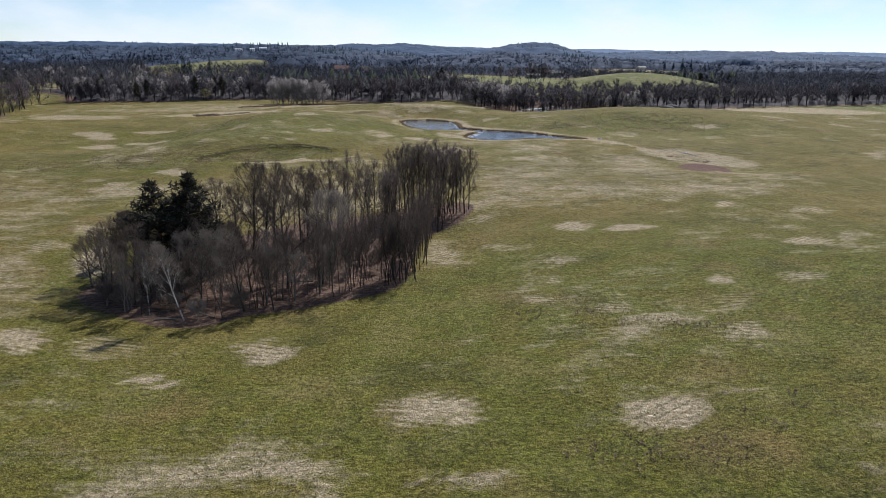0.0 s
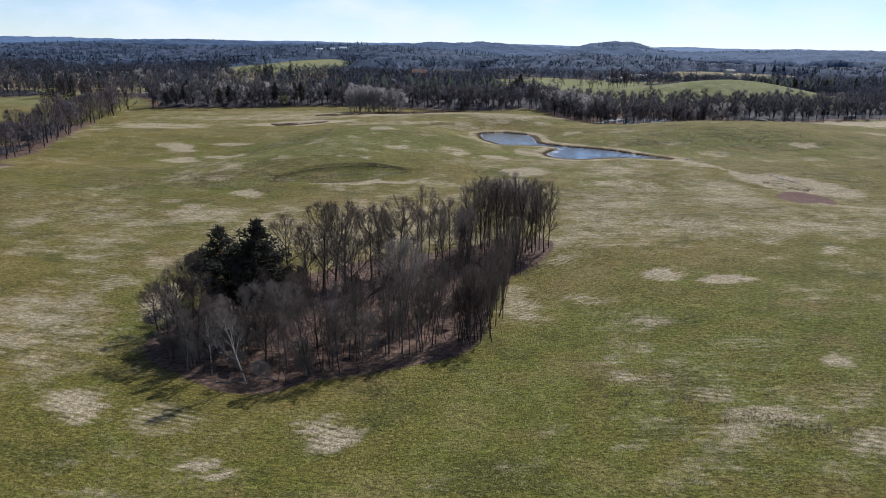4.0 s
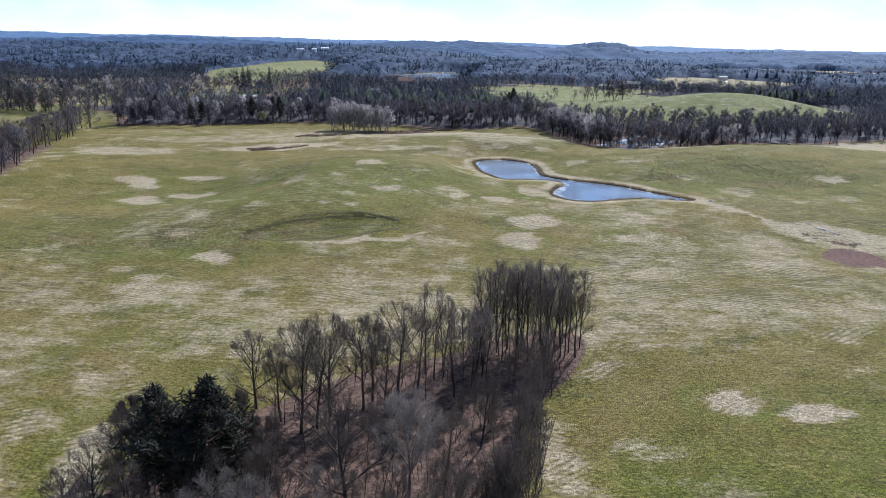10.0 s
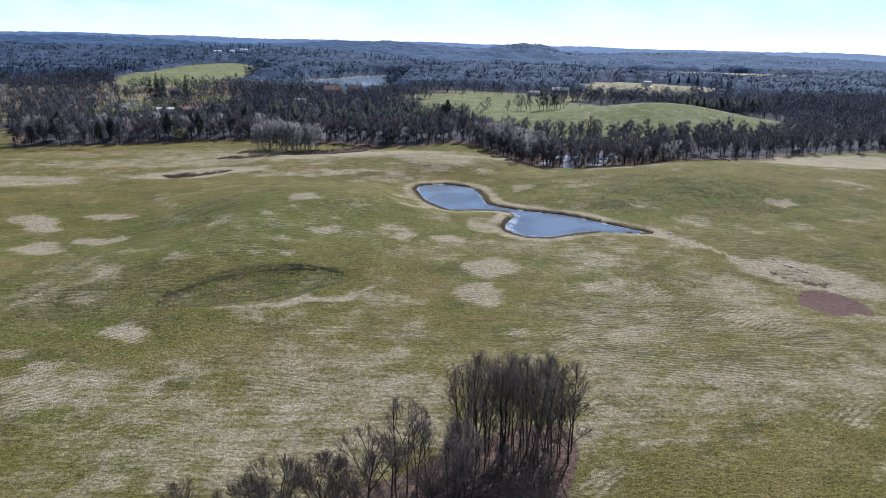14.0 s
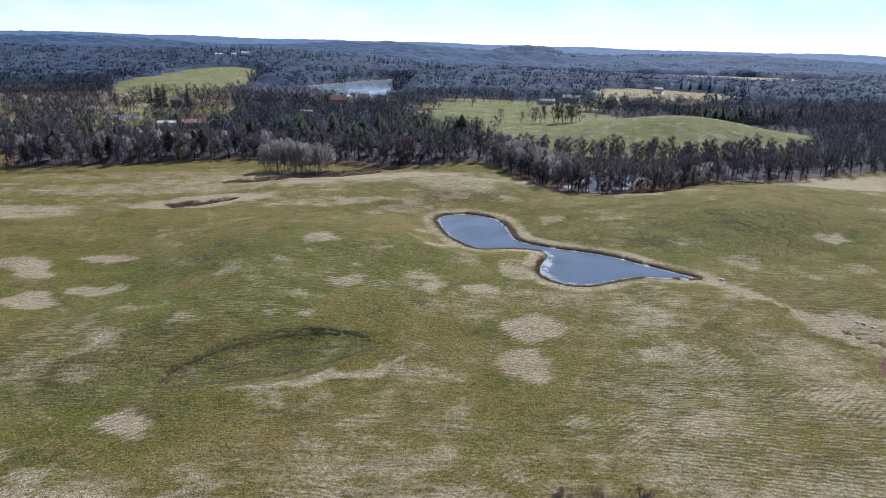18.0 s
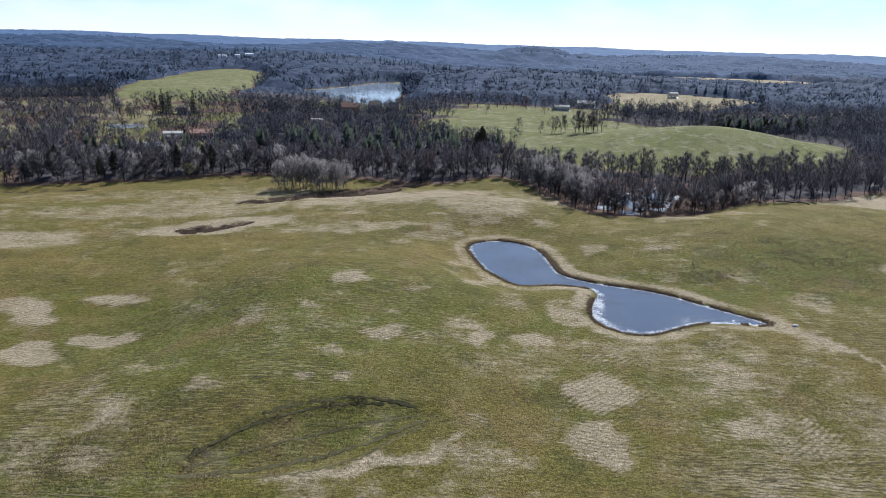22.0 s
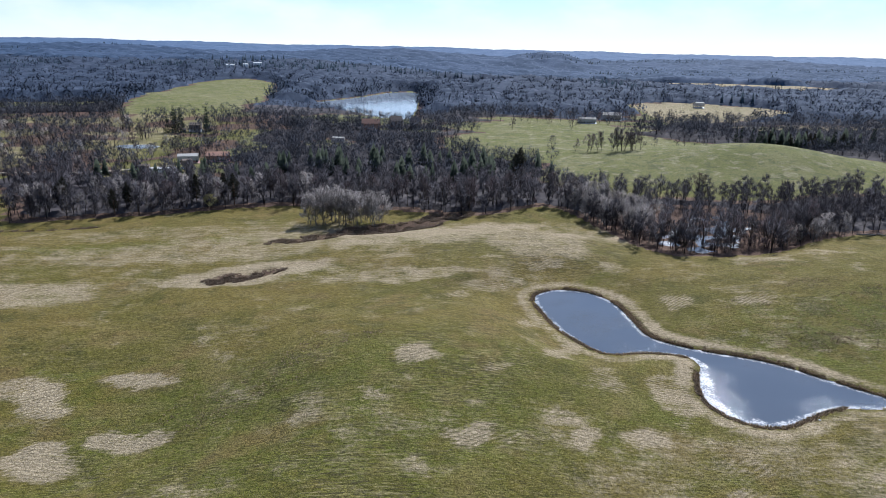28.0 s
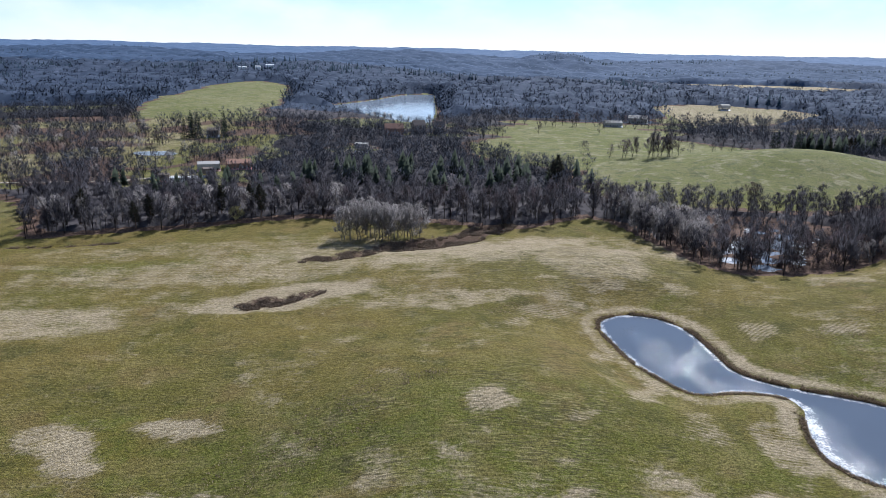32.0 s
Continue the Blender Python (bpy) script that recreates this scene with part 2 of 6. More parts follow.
class Nodes:
    """A small writer of node materials."""

    def __init__(self, name, roughness=0.9, specular=0.2):
        self.mat = bpy.data.materials.new(name)
        self.mat.use_nodes = True
        self.tree = self.mat.node_tree
        self.bsdf = self.tree.nodes["Principled BSDF"]
        self.bsdf.inputs["Roughness"].default_value = roughness
        self.bsdf.inputs["Specular IOR Level"].default_value = specular
        self.pos = self.tree.nodes.new("ShaderNodeNewGeometry").outputs["Position"]

    def put(self, socket, value):
        if isinstance(value, bpy.types.NodeSocket):
            self.tree.links.new(value, socket)
        elif isinstance(value, tuple) and len(value) == 3 and socket.type == "RGBA":
            socket.default_value = (*value, 1)
        else:
            socket.default_value = value

    def noise(self, scale, detail=3.0, rough=0.55, vector=None, stretch=None):
        n = self.tree.nodes.new("ShaderNodeTexNoise")
        v = vector or self.pos
        if stretch:
            m = self.tree.nodes.new("ShaderNodeMapping")
            self.put(m.inputs["Vector"], v)
            m.inputs["Rotation"].default_value = (0, 0, radians(stretch[0]))
            m.inputs["Scale"].default_value = stretch[1:]
            v = m.outputs[0]
        self.put(n.inputs["Vector"], v)
        n.inputs["Scale"].default_value, n.inputs["Detail"].default_value, n.inputs["Roughness"].default_value = scale, detail, rough
        return n.outputs["Fac"]

    def math(self, op, a, b=0.0, clamp=False):
        n = self.tree.nodes.new("ShaderNodeMath")
        n.operation, n.use_clamp = op, clamp
        self.put(n.inputs[0], a)
        self.put(n.inputs[1], b)
        return n.outputs[0]

    def span(self, v, a, b, c=0.0, d=1.0):
        n = self.tree.nodes.new("ShaderNodeMapRange")
        n.interpolation_type = "SMOOTHSTEP"
        for i, q in enumerate((v, a, b, c, d)):
            self.put(n.inputs[i], q)
        return n.outputs[0]

    def mix(self, f, a, b, how="MIX"):
        n = self.tree.nodes.new("ShaderNodeMix")
        n.data_type, n.blend_type = "RGBA", how
        self.put(n.inputs[0], f)
        self.put(n.inputs[6], a)
        self.put(n.inputs[7], b)
        return n.outputs[2]

    def scale(self, col, f):
        n = self.tree.nodes.new("ShaderNodeVectorMath")
        n.operation = "SCALE"
        self.put(n.inputs[0], col)
        self.put(n.inputs["Scale"], f)
        return n.outputs[0]

    def attribute(self, name):
        n = self.tree.nodes.new("ShaderNodeAttribute")
        n.attribute_name = name
        s = self.tree.nodes.new("ShaderNodeSeparateColor")
        self.put(s.inputs[0], n.outputs["Color"])
        return s.outputs

    def random(self):
        return self.tree.nodes.new("ShaderNodeObjectInfo").outputs["Random"]

    def island(self):
        return self.tree.nodes.new("ShaderNodeNewGeometry").outputs["Random Per Island"]

    def bump(self, height, strength=0.5, distance=0.1):
        n = self.tree.nodes.new("ShaderNodeBump")
        n.inputs["Strength"].default_value, n.inputs["Distance"].default_value = strength, distance
        self.put(n.inputs["Height"], height)
        self.put(self.bsdf.inputs["Normal"], n.outputs[0])

    def thin(self, colour, share):
        """Round twigs take light on the far side as well: part of it passes."""
        self.put(self.bsdf.inputs["Base Color"], colour)
        t = self.tree.nodes.new("ShaderNodeBsdfTranslucent")
        self.put(t.inputs["Color"], colour)
        m = self.tree.nodes.new("ShaderNodeMixShader")
        m.inputs[0].default_value = share
        self.tree.links.new(self.bsdf.outputs[0], m.inputs[1])
        self.tree.links.new(t.outputs[0], m.inputs[2])
        self.tree.links.new(m.outputs[0], self.tree.nodes["Material Output"].inputs["Surface"])
        return self.mat

    def done(self, colour):
        self.put(self.bsdf.inputs["Base Color"], colour)
        return self.mat


def ground_material():
    n = Nodes("pasture", 0.95, 0.1)
    dry, litter, mud = n.attribute("cover")[:3]
    lush, rows, rough = n.attribute("growth")[:3]
    earth, far_haze, mown = n.attribute("earth")[:3]
    big, mid = n.noise(0.022, 4), n.noise(0.16, 4, 0.6)
    small, fine = n.noise(1.1, 4, 0.65), n.noise(6.0, 3, 0.7)
    green = n.mix(n.span(big, 0.36, 0.64), (0.162, 0.121, 0.027), (0.116, 0.103, 0.016))
    green = n.mix(n.math("MULTIPLY", lush, n.span(mid, 0.35, 0.62, 0.3, 1.0)), green, (0.090, 0.112, 0.008))
    green = n.mix(n.span(n.noise(0.055, 4, 0.6), 0.52, 0.68, 0, 0.75), green, (0.182, 0.124, 0.044))
    green = n.mix(n.span(mid, 0.48, 0.72, 0, 0.5), green, (0.215, 0.168, 0.062))
    patchy = n.noise(0.075, 6, 0.68)
    green = n.mix(n.span(patchy, 0.52, 0.64, 0, 0.42), green, (0.225, 0.176, 0.064))
    green = n.mix(n.span(patchy, 0.47, 0.36, 0, 0.7), green, (0.060, 0.062, 0.011))
    clump = n.noise(2.6, 4, 0.7)
    green = n.mix(n.span(clump, 0.48, 0.66, 0, 0.6), green, (0.250, 0.203, 0.074))
    green = n.mix(n.span(clump, 0.5, 0.34, 0, 0.8), green, (0.055, 0.048, 0.015))
    straw = n.mix(n.span(clump, 0.35, 0.65), (0.47, 0.38, 0.25), (0.25, 0.195, 0.11))
    streak = n.noise(0.8, 4, 0.6, stretch=(-14, 0.14, 1, 1))
    # swaths left by the mower: pale rows with green between
    wave = n.tree.nodes.new("ShaderNodeTexWave")
    wave.wave_type, wave.bands_direction = "BANDS", "Y"
    wm = n.tree.nodes.new("ShaderNodeMapping")
    wm.inputs["Rotation"].default_value = (0, 0, radians(14))
    n.put(wm.inputs["Vector"], n.pos)
    n.put(wave.inputs["Vector"], wm.outputs[0])
    wave.inputs["Scale"].default_value, wave.inputs["Distortion"].default_value = 0.26, 7.0
    wave.inputs["Detail"].default_value, wave.inputs["Detail Scale"].default_value = 3.0, 0.5
    cross = n.tree.nodes.new("ShaderNodeTexWave")
    cross.wave_type, cross.bands_direction = "BANDS", "Y"
    cm = n.tree.nodes.new("ShaderNodeMapping")
    cm.inputs["Rotation"].default_value = (0, 0, radians(-38))
    n.put(cm.inputs["Vector"], n.pos)
    n.put(cross.inputs["Vector"], cm.outputs[0])
    cross.inputs["Scale"].default_value, cross.inputs["Distortion"].default_value = 0.24, 7.0
    cross.inputs["Detail"].default_value, cross.inputs["Detail Scale"].default_value = 3.0, 0.5
    band = n.mix(n.span(n.noise(0.018, 2), 0.47, 0.53), wave.outputs["Fac"], cross.outputs["Fac"])
    swath = n.math("MULTIPLY", n.math("SUBTRACT", band, 0.5), n.math("MULTIPLY", rows, 0.3))
    edge = n.math("ADD", dry, n.math("MULTIPLY", n.math("SUBTRACT", mid, 0.5), 1.0))
    edge = n.math("ADD", edge, n.math("MULTIPLY", n.math("SUBTRACT", small, 0.5), 1.0))
    edge = n.math("ADD", edge, swath)
    edge = n.math("ADD", edge, n.math("MULTIPLY", n.math("SUBTRACT", streak, 0.5), 0.9))
    col = n.mix(n.span(edge, 0.26, 0.95), green, straw)
    line = n.math("MULTIPLY", n.span(band, 0.22, 0.02), n.math("MULTIPLY", rows, n.span(mid, 0.42, 0.6)))
    col = n.mix(n.math("MULTIPLY", line, 0.55), col, (0.105, 0.090, 0.052))
    # dark rough grass, and the painted shade of the hump's west slope
    dark = n.math("MULTIPLY", n.span(n.noise(1.6, 5, 0.7, stretch=(20, 1, 1.8, 1)), 0.52, 0.62), rough)
    col = n.mix(n.math("MULTIPLY", dark, 0.8), col, (0.045, 0.042, 0.022))
    # mown lines that follow the slope: thin dark and pale threads
    thread = n.noise(2.2, 4, 0.65, stretch=(-24, 0.10, 1, 1))
    other = n.noise(2.0, 4, 0.65, stretch=(38, 0.10, 1, 1))
    thread = n.mix(n.span(n.noise(0.02, 2), 0.47, 0.53), thread, other)
    where = n.math("MULTIPLY", mown, n.span(n.noise(0.05, 3), 0.38, 0.56, 0.25, 1.0))
    col = n.mix(n.math("MULTIPLY", where, n.span(thread, 0.51, 0.58, 0, 0.85)), col, (0.080, 0.068, 0.030))
    col = n.mix(n.math("MULTIPLY", where, n.span(thread, 0.47, 0.39, 0, 0.6)), col, (0.28, 0.23, 0.115))
    # tufts: darker old grass, in clumps
    tuft = n.math("MULTIPLY", n.span(small, 0.56, 0.72), n.span(n.noise(0.05, 2), 0.48, 0.66))
    col = n.mix(n.math("MULTIPLY", tuft, 0.55), col, (0.075, 0.066, 0.036))
    # far meadows: grass made paler and less yellow, haze put into its colour
    grass = n.mix(n.span(n.noise(0.03, 4, 0.6), 0.38, 0.62), (0.150, 0.154, 0.048), (0.200, 0.190, 0.080))
    grass = n.mix(n.span(n.noise(0.12, 6, 0.7), 0.5, 0.62, 0, 0.8), grass, (0.098, 0.108, 0.045))
    grass = n.mix(n.span(n.noise(0.10, 7, 0.75), 0.52, 0.62, 0, 0.7), grass, (0.31, 0.275, 0.17))
    col = n.mix(n.math("MULTIPLY", far_haze, n.span(edge, 0.9, 0.4, 0.45, 0.9)), col, grass)
    leaf = n.mix(n.span(small, 0.35, 0.68), (0.180, 0.115, 0.080), (0.075, 0.048, 0.036))
    col = n.mix(n.span(n.math("ADD", litter, n.math("MULTIPLY", n.math("SUBTRACT", small, 0.5), 0.7)), 0.35, 0.65), col, leaf)
    col = n.mix(n.span(n.math("ADD", mud, n.math("MULTIPLY", n.math("SUBTRACT", small, 0.5), 1.6)), 0.35, 0.7), col, n.mix(fine, (0.045, 0.028, 0.018), (0.15, 0.095, 0.062)))
    col = n.mix(n.span(n.math("ADD", earth, n.math("MULTIPLY", n.math("SUBTRACT", small, 0.5), 1.1)), 0.4, 0.7), col, n.mix(clump, (0.075, 0.042, 0.032), (0.21, 0.125, 0.092)))
    blade = n.noise(2.0, 7, 0.78, stretch=(-18, 0.45, 1, 1))
    col = n.scale(col, n.span(blade, 0.32, 0.68, 0.58, 1.43))
    col = n.scale(col, n.span(fine, 0.30, 0.70, 0.70, 1.23))
    n.bump(n.math("ADD", n.math("MULTIPLY", small, 0.6), n.math("MULTIPLY", fine, 0.4)), 1.0, 0.6)
    return n.done(col)


def water_material(name, body, ripple, calm):
    n = Nodes(name, 0.06, 0.5)
    n.bsdf.inputs["IOR"].default_value = 1.33
    shore = n.attribute("shore")[0]
    lump, fine = n.noise(0.35, 4, 0.6), n.noise(2.2, 4, 0.65)
    # froth and thin grey ice blown against the banks
    froth = n.math("ADD", n.math("MULTIPLY", shore, 0.86), n.math("MULTIPLY", n.math("SUBTRACT", lump, 0.5), 1.3))
    froth = n.math("ADD", froth, n.math("MULTIPLY", n.math("SUBTRACT", fine, 0.5), 1.6))
    f = n.span(froth, 0.55, 1.05, 0, 0.88)
    n.put(n.bsdf.inputs["Roughness"], n.math("ADD", n.math("MULTIPLY", f, 0.45), 0.07))
    wind = n.span(n.noise(0.03, 2), 0.4, 0.6, calm, 1.0)
    n.bump(n.math("MULTIPLY", n.noise(3.6, 4, 0.65, stretch=(30, 1, 2.2, 1)), wind), ripple, 0.12)
    return n.done(n.mix(f, body, (0.30, 0.31, 0.32)))


def bark_material(name, a, b, pale=None):
    n = Nodes(name, 0.9, 0.15)
    g = n.noise(3.0, 4, 0.7, stretch=(0, 1, 1, 0.25))
    col = n.mix(g, a, b)
    if pale:
        col = n.mix(n.span(n.noise(1.2, 3), 0.5, 0.62), col, pale)
    col = n.scale(col, n.span(n.random(), 0, 1, 0.75, 1.25))
    n.bump(g, 0.6, 0.05)
    return n.done(col)


def twig_material(name, a, b):
    n = Nodes(name, 0.85, 0.15)
    col = n.mix(n.island(), a, b)
    col = n.scale(col, n.span(n.random(), 0, 1, 0.75, 1.25))
    return n.thin(col, 0.3)


def wood_stuff_material(name, a, b, c, lively=1.0, passes=0.0):
    n = Nodes(name, 0.9, 0.1)
    col = n.mix(n.span(n.noise(0.012, 4), 0.40, 0.60), a, b)
    col = n.mix(n.span(n.noise(0.09, 3, 0.6), 0.55, 0.70), col, c)
    col = n.scale(col, n.span(n.island(), 0, 1, 1 - 0.3 * lively, 1 + 0.3 * lively))
    col = n.scale(col, n.span(n.noise(0.6, 3), 0.3, 0.7, 1 - 0.25 * lively, 1 + 0.25 * lively))
    return n.thin(col, passes) if passes else n.done(col)


def plain_material(name, col, rough=0.7, grain=8.0, spread=0.25, spec=0.3):
    n = Nodes(name, rough, spec)
    g = n.math("ADD", n.math("MULTIPLY", n.noise(grain, 4), 0.6), n.math("MULTIPLY", n.noise(grain * 0.12, 2), 0.4))
    n.bump(g, 0.3, 0.02)
    return n.done(n.scale(n.mix(0.0, col, col), n.span(g, 0.3, 0.7, 1 - spread, 1 + spread)))


M_GROUND = ground_material()
# pond body lightened in place of part of the reflected sky
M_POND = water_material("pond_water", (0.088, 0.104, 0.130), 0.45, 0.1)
# flood water: the white sky it reflects is put into the body colour
M_SWAMP_SHEEN = water_material("swamp_sky_sheen", (0.20, 0.22, 0.25), 0.2, 0.3)
# palest body: reflected horizon sky painted into the base colour
M_LAKE_SHEEN = water_material("lake_sky_sheen", (0.30, 0.35, 0.40), 0.2, 0.6)
M_BARK = bark_material("bark", (0.032, 0.026, 0.022), (0.080, 0.066, 0.054))
M_BARK_GREY = bark_material("grey_bark", (0.13, 0.115, 0.10), (0.22, 0.20, 0.175))
M_BIRCH = bark_material("birch_bark", (0.30, 0.28, 0.25), (0.45, 0.43, 0.39), (0.08, 0.07, 0.06))
M_PINE_BARK = bark_material("pine_bark", (0.10, 0.065, 0.045), (0.22, 0.13, 0.08))
M_TWIG = twig_material("twigs", (0.060, 0.046, 0.038), (0.130, 0.102, 0.084))
M_TWIG_GREY = twig_material("grey_twigs", (0.125, 0.104, 0.088), (0.22, 0.19, 0.165))
M_TWIG_PALE = twig_material("pale_twigs", (0.27, 0.245, 0.235), (0.42, 0.388, 0.375))
M_TWIG_EDGE = twig_material("edge_twigs", (0.058, 0.053, 0.060), (0.120, 0.112, 0.122))
M_TWIG_EDGE_RED = twig_material("edge_red_twigs", (0.068, 0.053, 0.058), (0.135, 0.110, 0.116))
M_TWIG_YELLOW = twig_material("yellow_twigs", (0.26, 0.24, 0.10), (0.42, 0.38, 0.18))
M_TWIG_DARK = twig_material("dark_twigs", (0.068, 0.053, 0.044), (0.145, 0.115, 0.096))
M_TWIG_RED = twig_material("reddish_twigs", (0.115, 0.090, 0.077), (0.205, 0.165, 0.143))
M_NEEDLE = twig_material("pine_needles", (0.022, 0.023, 0.017), (0.054, 0.052, 0.037))
M_PINE_WOOD = twig_material("pine_crowns", (0.028, 0.038, 0.026), (0.055, 0.068, 0.046))
M_SPRUCE = twig_material("spruce_needles", (0.016, 0.028, 0.020), (0.034, 0.050, 0.032))
M_WOODS = wood_stuff_material("bare_woods", (0.044, 0.042, 0.050), (0.078, 0.074, 0.085), (0.165, 0.158, 0.175), 0.45, 0.15)
# bluer than the front woods: the first of the haze, put into the colour
M_WOODS_BEHIND_HAZED = wood_stuff_material("hazed_woods_behind", (0.036, 0.041, 0.054), (0.062, 0.067, 0.085), (0.125, 0.130, 0.154), 0.3, 0.15)
# distance haze put into the base colours: far, horizon and middle woods
M_WOODS_FAR_HAZED = wood_stuff_material("distant_woods", (0.034, 0.060, 0.106), (0.052, 0.081, 0.136), (0.084, 0.114, 0.172), 0.4)
M_HORIZON_HAZED = wood_stuff_material("horizon_woods", (0.070, 0.116, 0.198), (0.096, 0.143, 0.23), (0.13, 0.176, 0.262), 0.3)
M_WOODS_MID_HAZED = wood_stuff_material("hazed_mid_woods", (0.030, 0.044, 0.072), (0.048, 0.064, 0.097), (0.078, 0.094, 0.132), 0.25)
# dark colour that stands for the shade between the stems
M_WOOD_SHADE = wood_stuff_material("woodland_shade", (0.034, 0.030, 0.032), (0.060, 0.053, 0.054), (0.095, 0.084, 0.082))
# conifers shifted to blue, the same haze in their colour
M_CONIFER_FAR_HAZED = wood_stuff_material("distant_conifers", (0.018, 0.033, 0.050), (0.028, 0.046, 0.066), (0.046, 0.066, 0.088))
M_SEDGE = twig_material("dead_sedge", (0.10, 0.070, 0.042), (0.36, 0.27, 0.17))
M_REED = twig_material("dead_reed", (0.095, 0.068, 0.046), (0.26, 0.195, 0.135))
M_TUFT = twig_material("grass_tufts", (0.12, 0.13, 0.04), (0.26, 0.22, 0.11))

# ---------------------------------------------------------------- meshes


def mesh_of(name, verts, faces, material, smooth_it=False):
    """A mesh from arrays; faces all triangles or all quads."""
    verts, faces = np.asarray(verts, np.float32), np.asarray(faces, np.int32)
    me = bpy.data.meshes.new(name)
    k = faces.shape[1]
    me.vertices.add(len(verts))
    me.vertices.foreach_set("co", verts.ravel())
    me.loops.add(faces.size)
    me.loops.foreach_set("vertex_index", faces.ravel())
    me.polygons.add(len(faces))
    me.polygons.foreach_set("loop_start", np.arange(0, faces.size, k, dtype=np.int32))
    me.polygons.foreach_set("loop_total", np.full(len(faces), k, np.int32))
    me.polygons.foreach_set("use_smooth", np.full(len(faces), smooth_it))
    me.materials.append(material)
    me.update(calc_edges=True)
    return me


def rounded(me, normals):
    """Lets the twigs of a close crown take the light as one rounded mass."""
    me.normals_split_custom_set_from_vertices(normals)
    return me


def crown_normals(v, centre, lift=0.25):
    """Directions out of a crown's heart, with some scatter."""
    d = v - centre
    d = d / (np.linalg.norm(d, axis=1)[:, None] + 1e-6) + np.random.RandomState(len(v)).normal(size=v.shape) * 0.15
    d[:, 2] += lift
    return d / (np.linalg.norm(d, axis=1)[:, None] + 1e-6)


def part(name, bm, material, parent, label=""):
    """Links a bmesh or a finished mesh as one object under a thing or a part."""
    if isinstance(bm, bmesh.types.BMesh):
        me = bpy.data.meshes.new(name)
        bm.to_mesh(me)
        bm.free()
        me.materials.append(material)
    else:
        me = bm
    ob = new(name, me)
    ob.parent = parent
    if label:
        ob["label"] = label
    return ob


# ---------------------------------------------------------------- ground
def axis(lo, dense_lo, dense_hi, hi, step, grow):
    v = list(np.arange(dense_lo, dense_hi + step, step))
    s = step
    while v[-1] < hi:
        s *= grow
        v.append(v[-1] + s)
    s = step
    while v[0] > lo:
        s *= grow
        v.insert(0, v[0] - s)
    return np.array(v)


# pale dry patches of the pasture: x, y, length, width, turn, strength
PATCHES_SOUTH = [(-10, 53, 1.9, 1.5, -6, 0.7), (1, 53, 3.8, 1.7, -2, 0.75), (22, 64, 4.1, 2.4, 70, 0.85), (-1, 65, 6.9, 5.5, -8, 0.8), (-35, 75, 3.8, 2.6, -41, 1), (-23, 84, 5, 3.4, -20, 0.85), (38, 85, 4.9, 2.6, 62, 0.6), (-54, 86, 6.3, 3.4, -54, 0.95), (-43, 86, 5.8, 3.6, -7, 0.6), (-56, 87, 4.7, 3.3, -29, 0.95), (-23, 88, 3.1, 1.5, 2, 0.55), (-17, 89, 2.5, 1.5, 7, 0.4), (24, 96, 3.9, 2.7, 35, 0.65), (24, 97, 2.9, 2.7, 35, 0.7), (43, 98, 3.2, 2.8, -4, 0.6), (15, 100, 3.3, 2.6, 37, 0.45)]
PATCHES_GROVE = [(14, 101, 3.4, 2.6, -18, 0.5), (57, 105, 3.2, 2.6, 0, 0.6), (45, 109, 3.2, 2.4, 47, 0.8), (21, 122, 2.8, 2.1, -7, 0.55), (22, 123, 3.6, 2.7, 20, 0.8), (-64, 125, 11, 2.6, -64, 0.8), (-64, 127, 8.7, 3.3, -60, 0.85), (70, 130, 5.5, 4.4, 44, 0.75), (2, 132, 5.1, 2.6, 88, 0.65), (-79, 133, 7, 3.6, -50, 0.5), (1, 134, 8.1, 3.3, -88, 0.6), (13, 137, 3.6, 2.7, 4, 0.5), (-66, 145, 4.4, 2.8, -25, 0.5), (40, 148, 6.6, 4.3, 26, 1), (28, 151, 4.6, 3.5, 34, 1), (-53, 161, 3.5, 2.2, -8, 0.65)]
PATCHES_EAST = [(9, 161, 4.4, 2.3, 79, 0.65), (11, 162, 4.4, 2.8, 89, 0.5), (86, 164, 4.1, 2.3, 54, 0.6), (-56, 170, 3.8, 2.4, -12, 0.7), (71, 171, 5.3, 3, 40, 0.8), (70, 172, 4.4, 2.5, 61, 0.6), (-66, 178, 6.5, 2.9, -9, 0.5), (59, 181, 7, 3.8, 16, 0.55), (-90, 191, 7.9, 5, -30, 0.8), (-43, 192, 8, 3.8, -1, 0.5), (36, 198, 6.4, 4.4, 21, 0.6), (-91, 198, 4.3, 2.7, -29, 0.85), (31, 198, 6, 3, 9, 0.6), (-11, 199, 4.8, 2.8, 8, 0.6), (-100, 206, 4.4, 2.6, -36, 0.65), (-81, 214, 6.5, 4.3, -23, 1)]
PATCHES_DISH = [(30, 215, 8.7, 5.3, 54, 0.7), (-99, 216, 4.3, 1.9, -12, 0.55), (4, 218, 4.7, 3.5, 35, 0.65), (62, 222, 6.4, 3.8, 25, 0.6), (58, 228, 7, 4, 28, 0.8), (-3, 242, 7.8, 5.6, 74, 0.85), (41, 245, 8.4, 5.4, 40, 0.6), (26, 247, 6.2, 4.3, 28, 0.8), (26, 247, 5.5, 2.8, 15, 0.8), (-27, 249, 3.6, 2.7, 29, 0.45), (-83, 256, 5.4, 3.2, -18, 0.75), (-69, 257, 2.3, 1.9, -22, 0.6), (-63, 260, 2.3, 2.1, -27, 0.95), (2, 261, 9.4, 7.7, 32, 0.9), (-55, 261, 2.7, 2, 9, 0.95), (32, 267, 7, 3.4, 54, 0.75)]
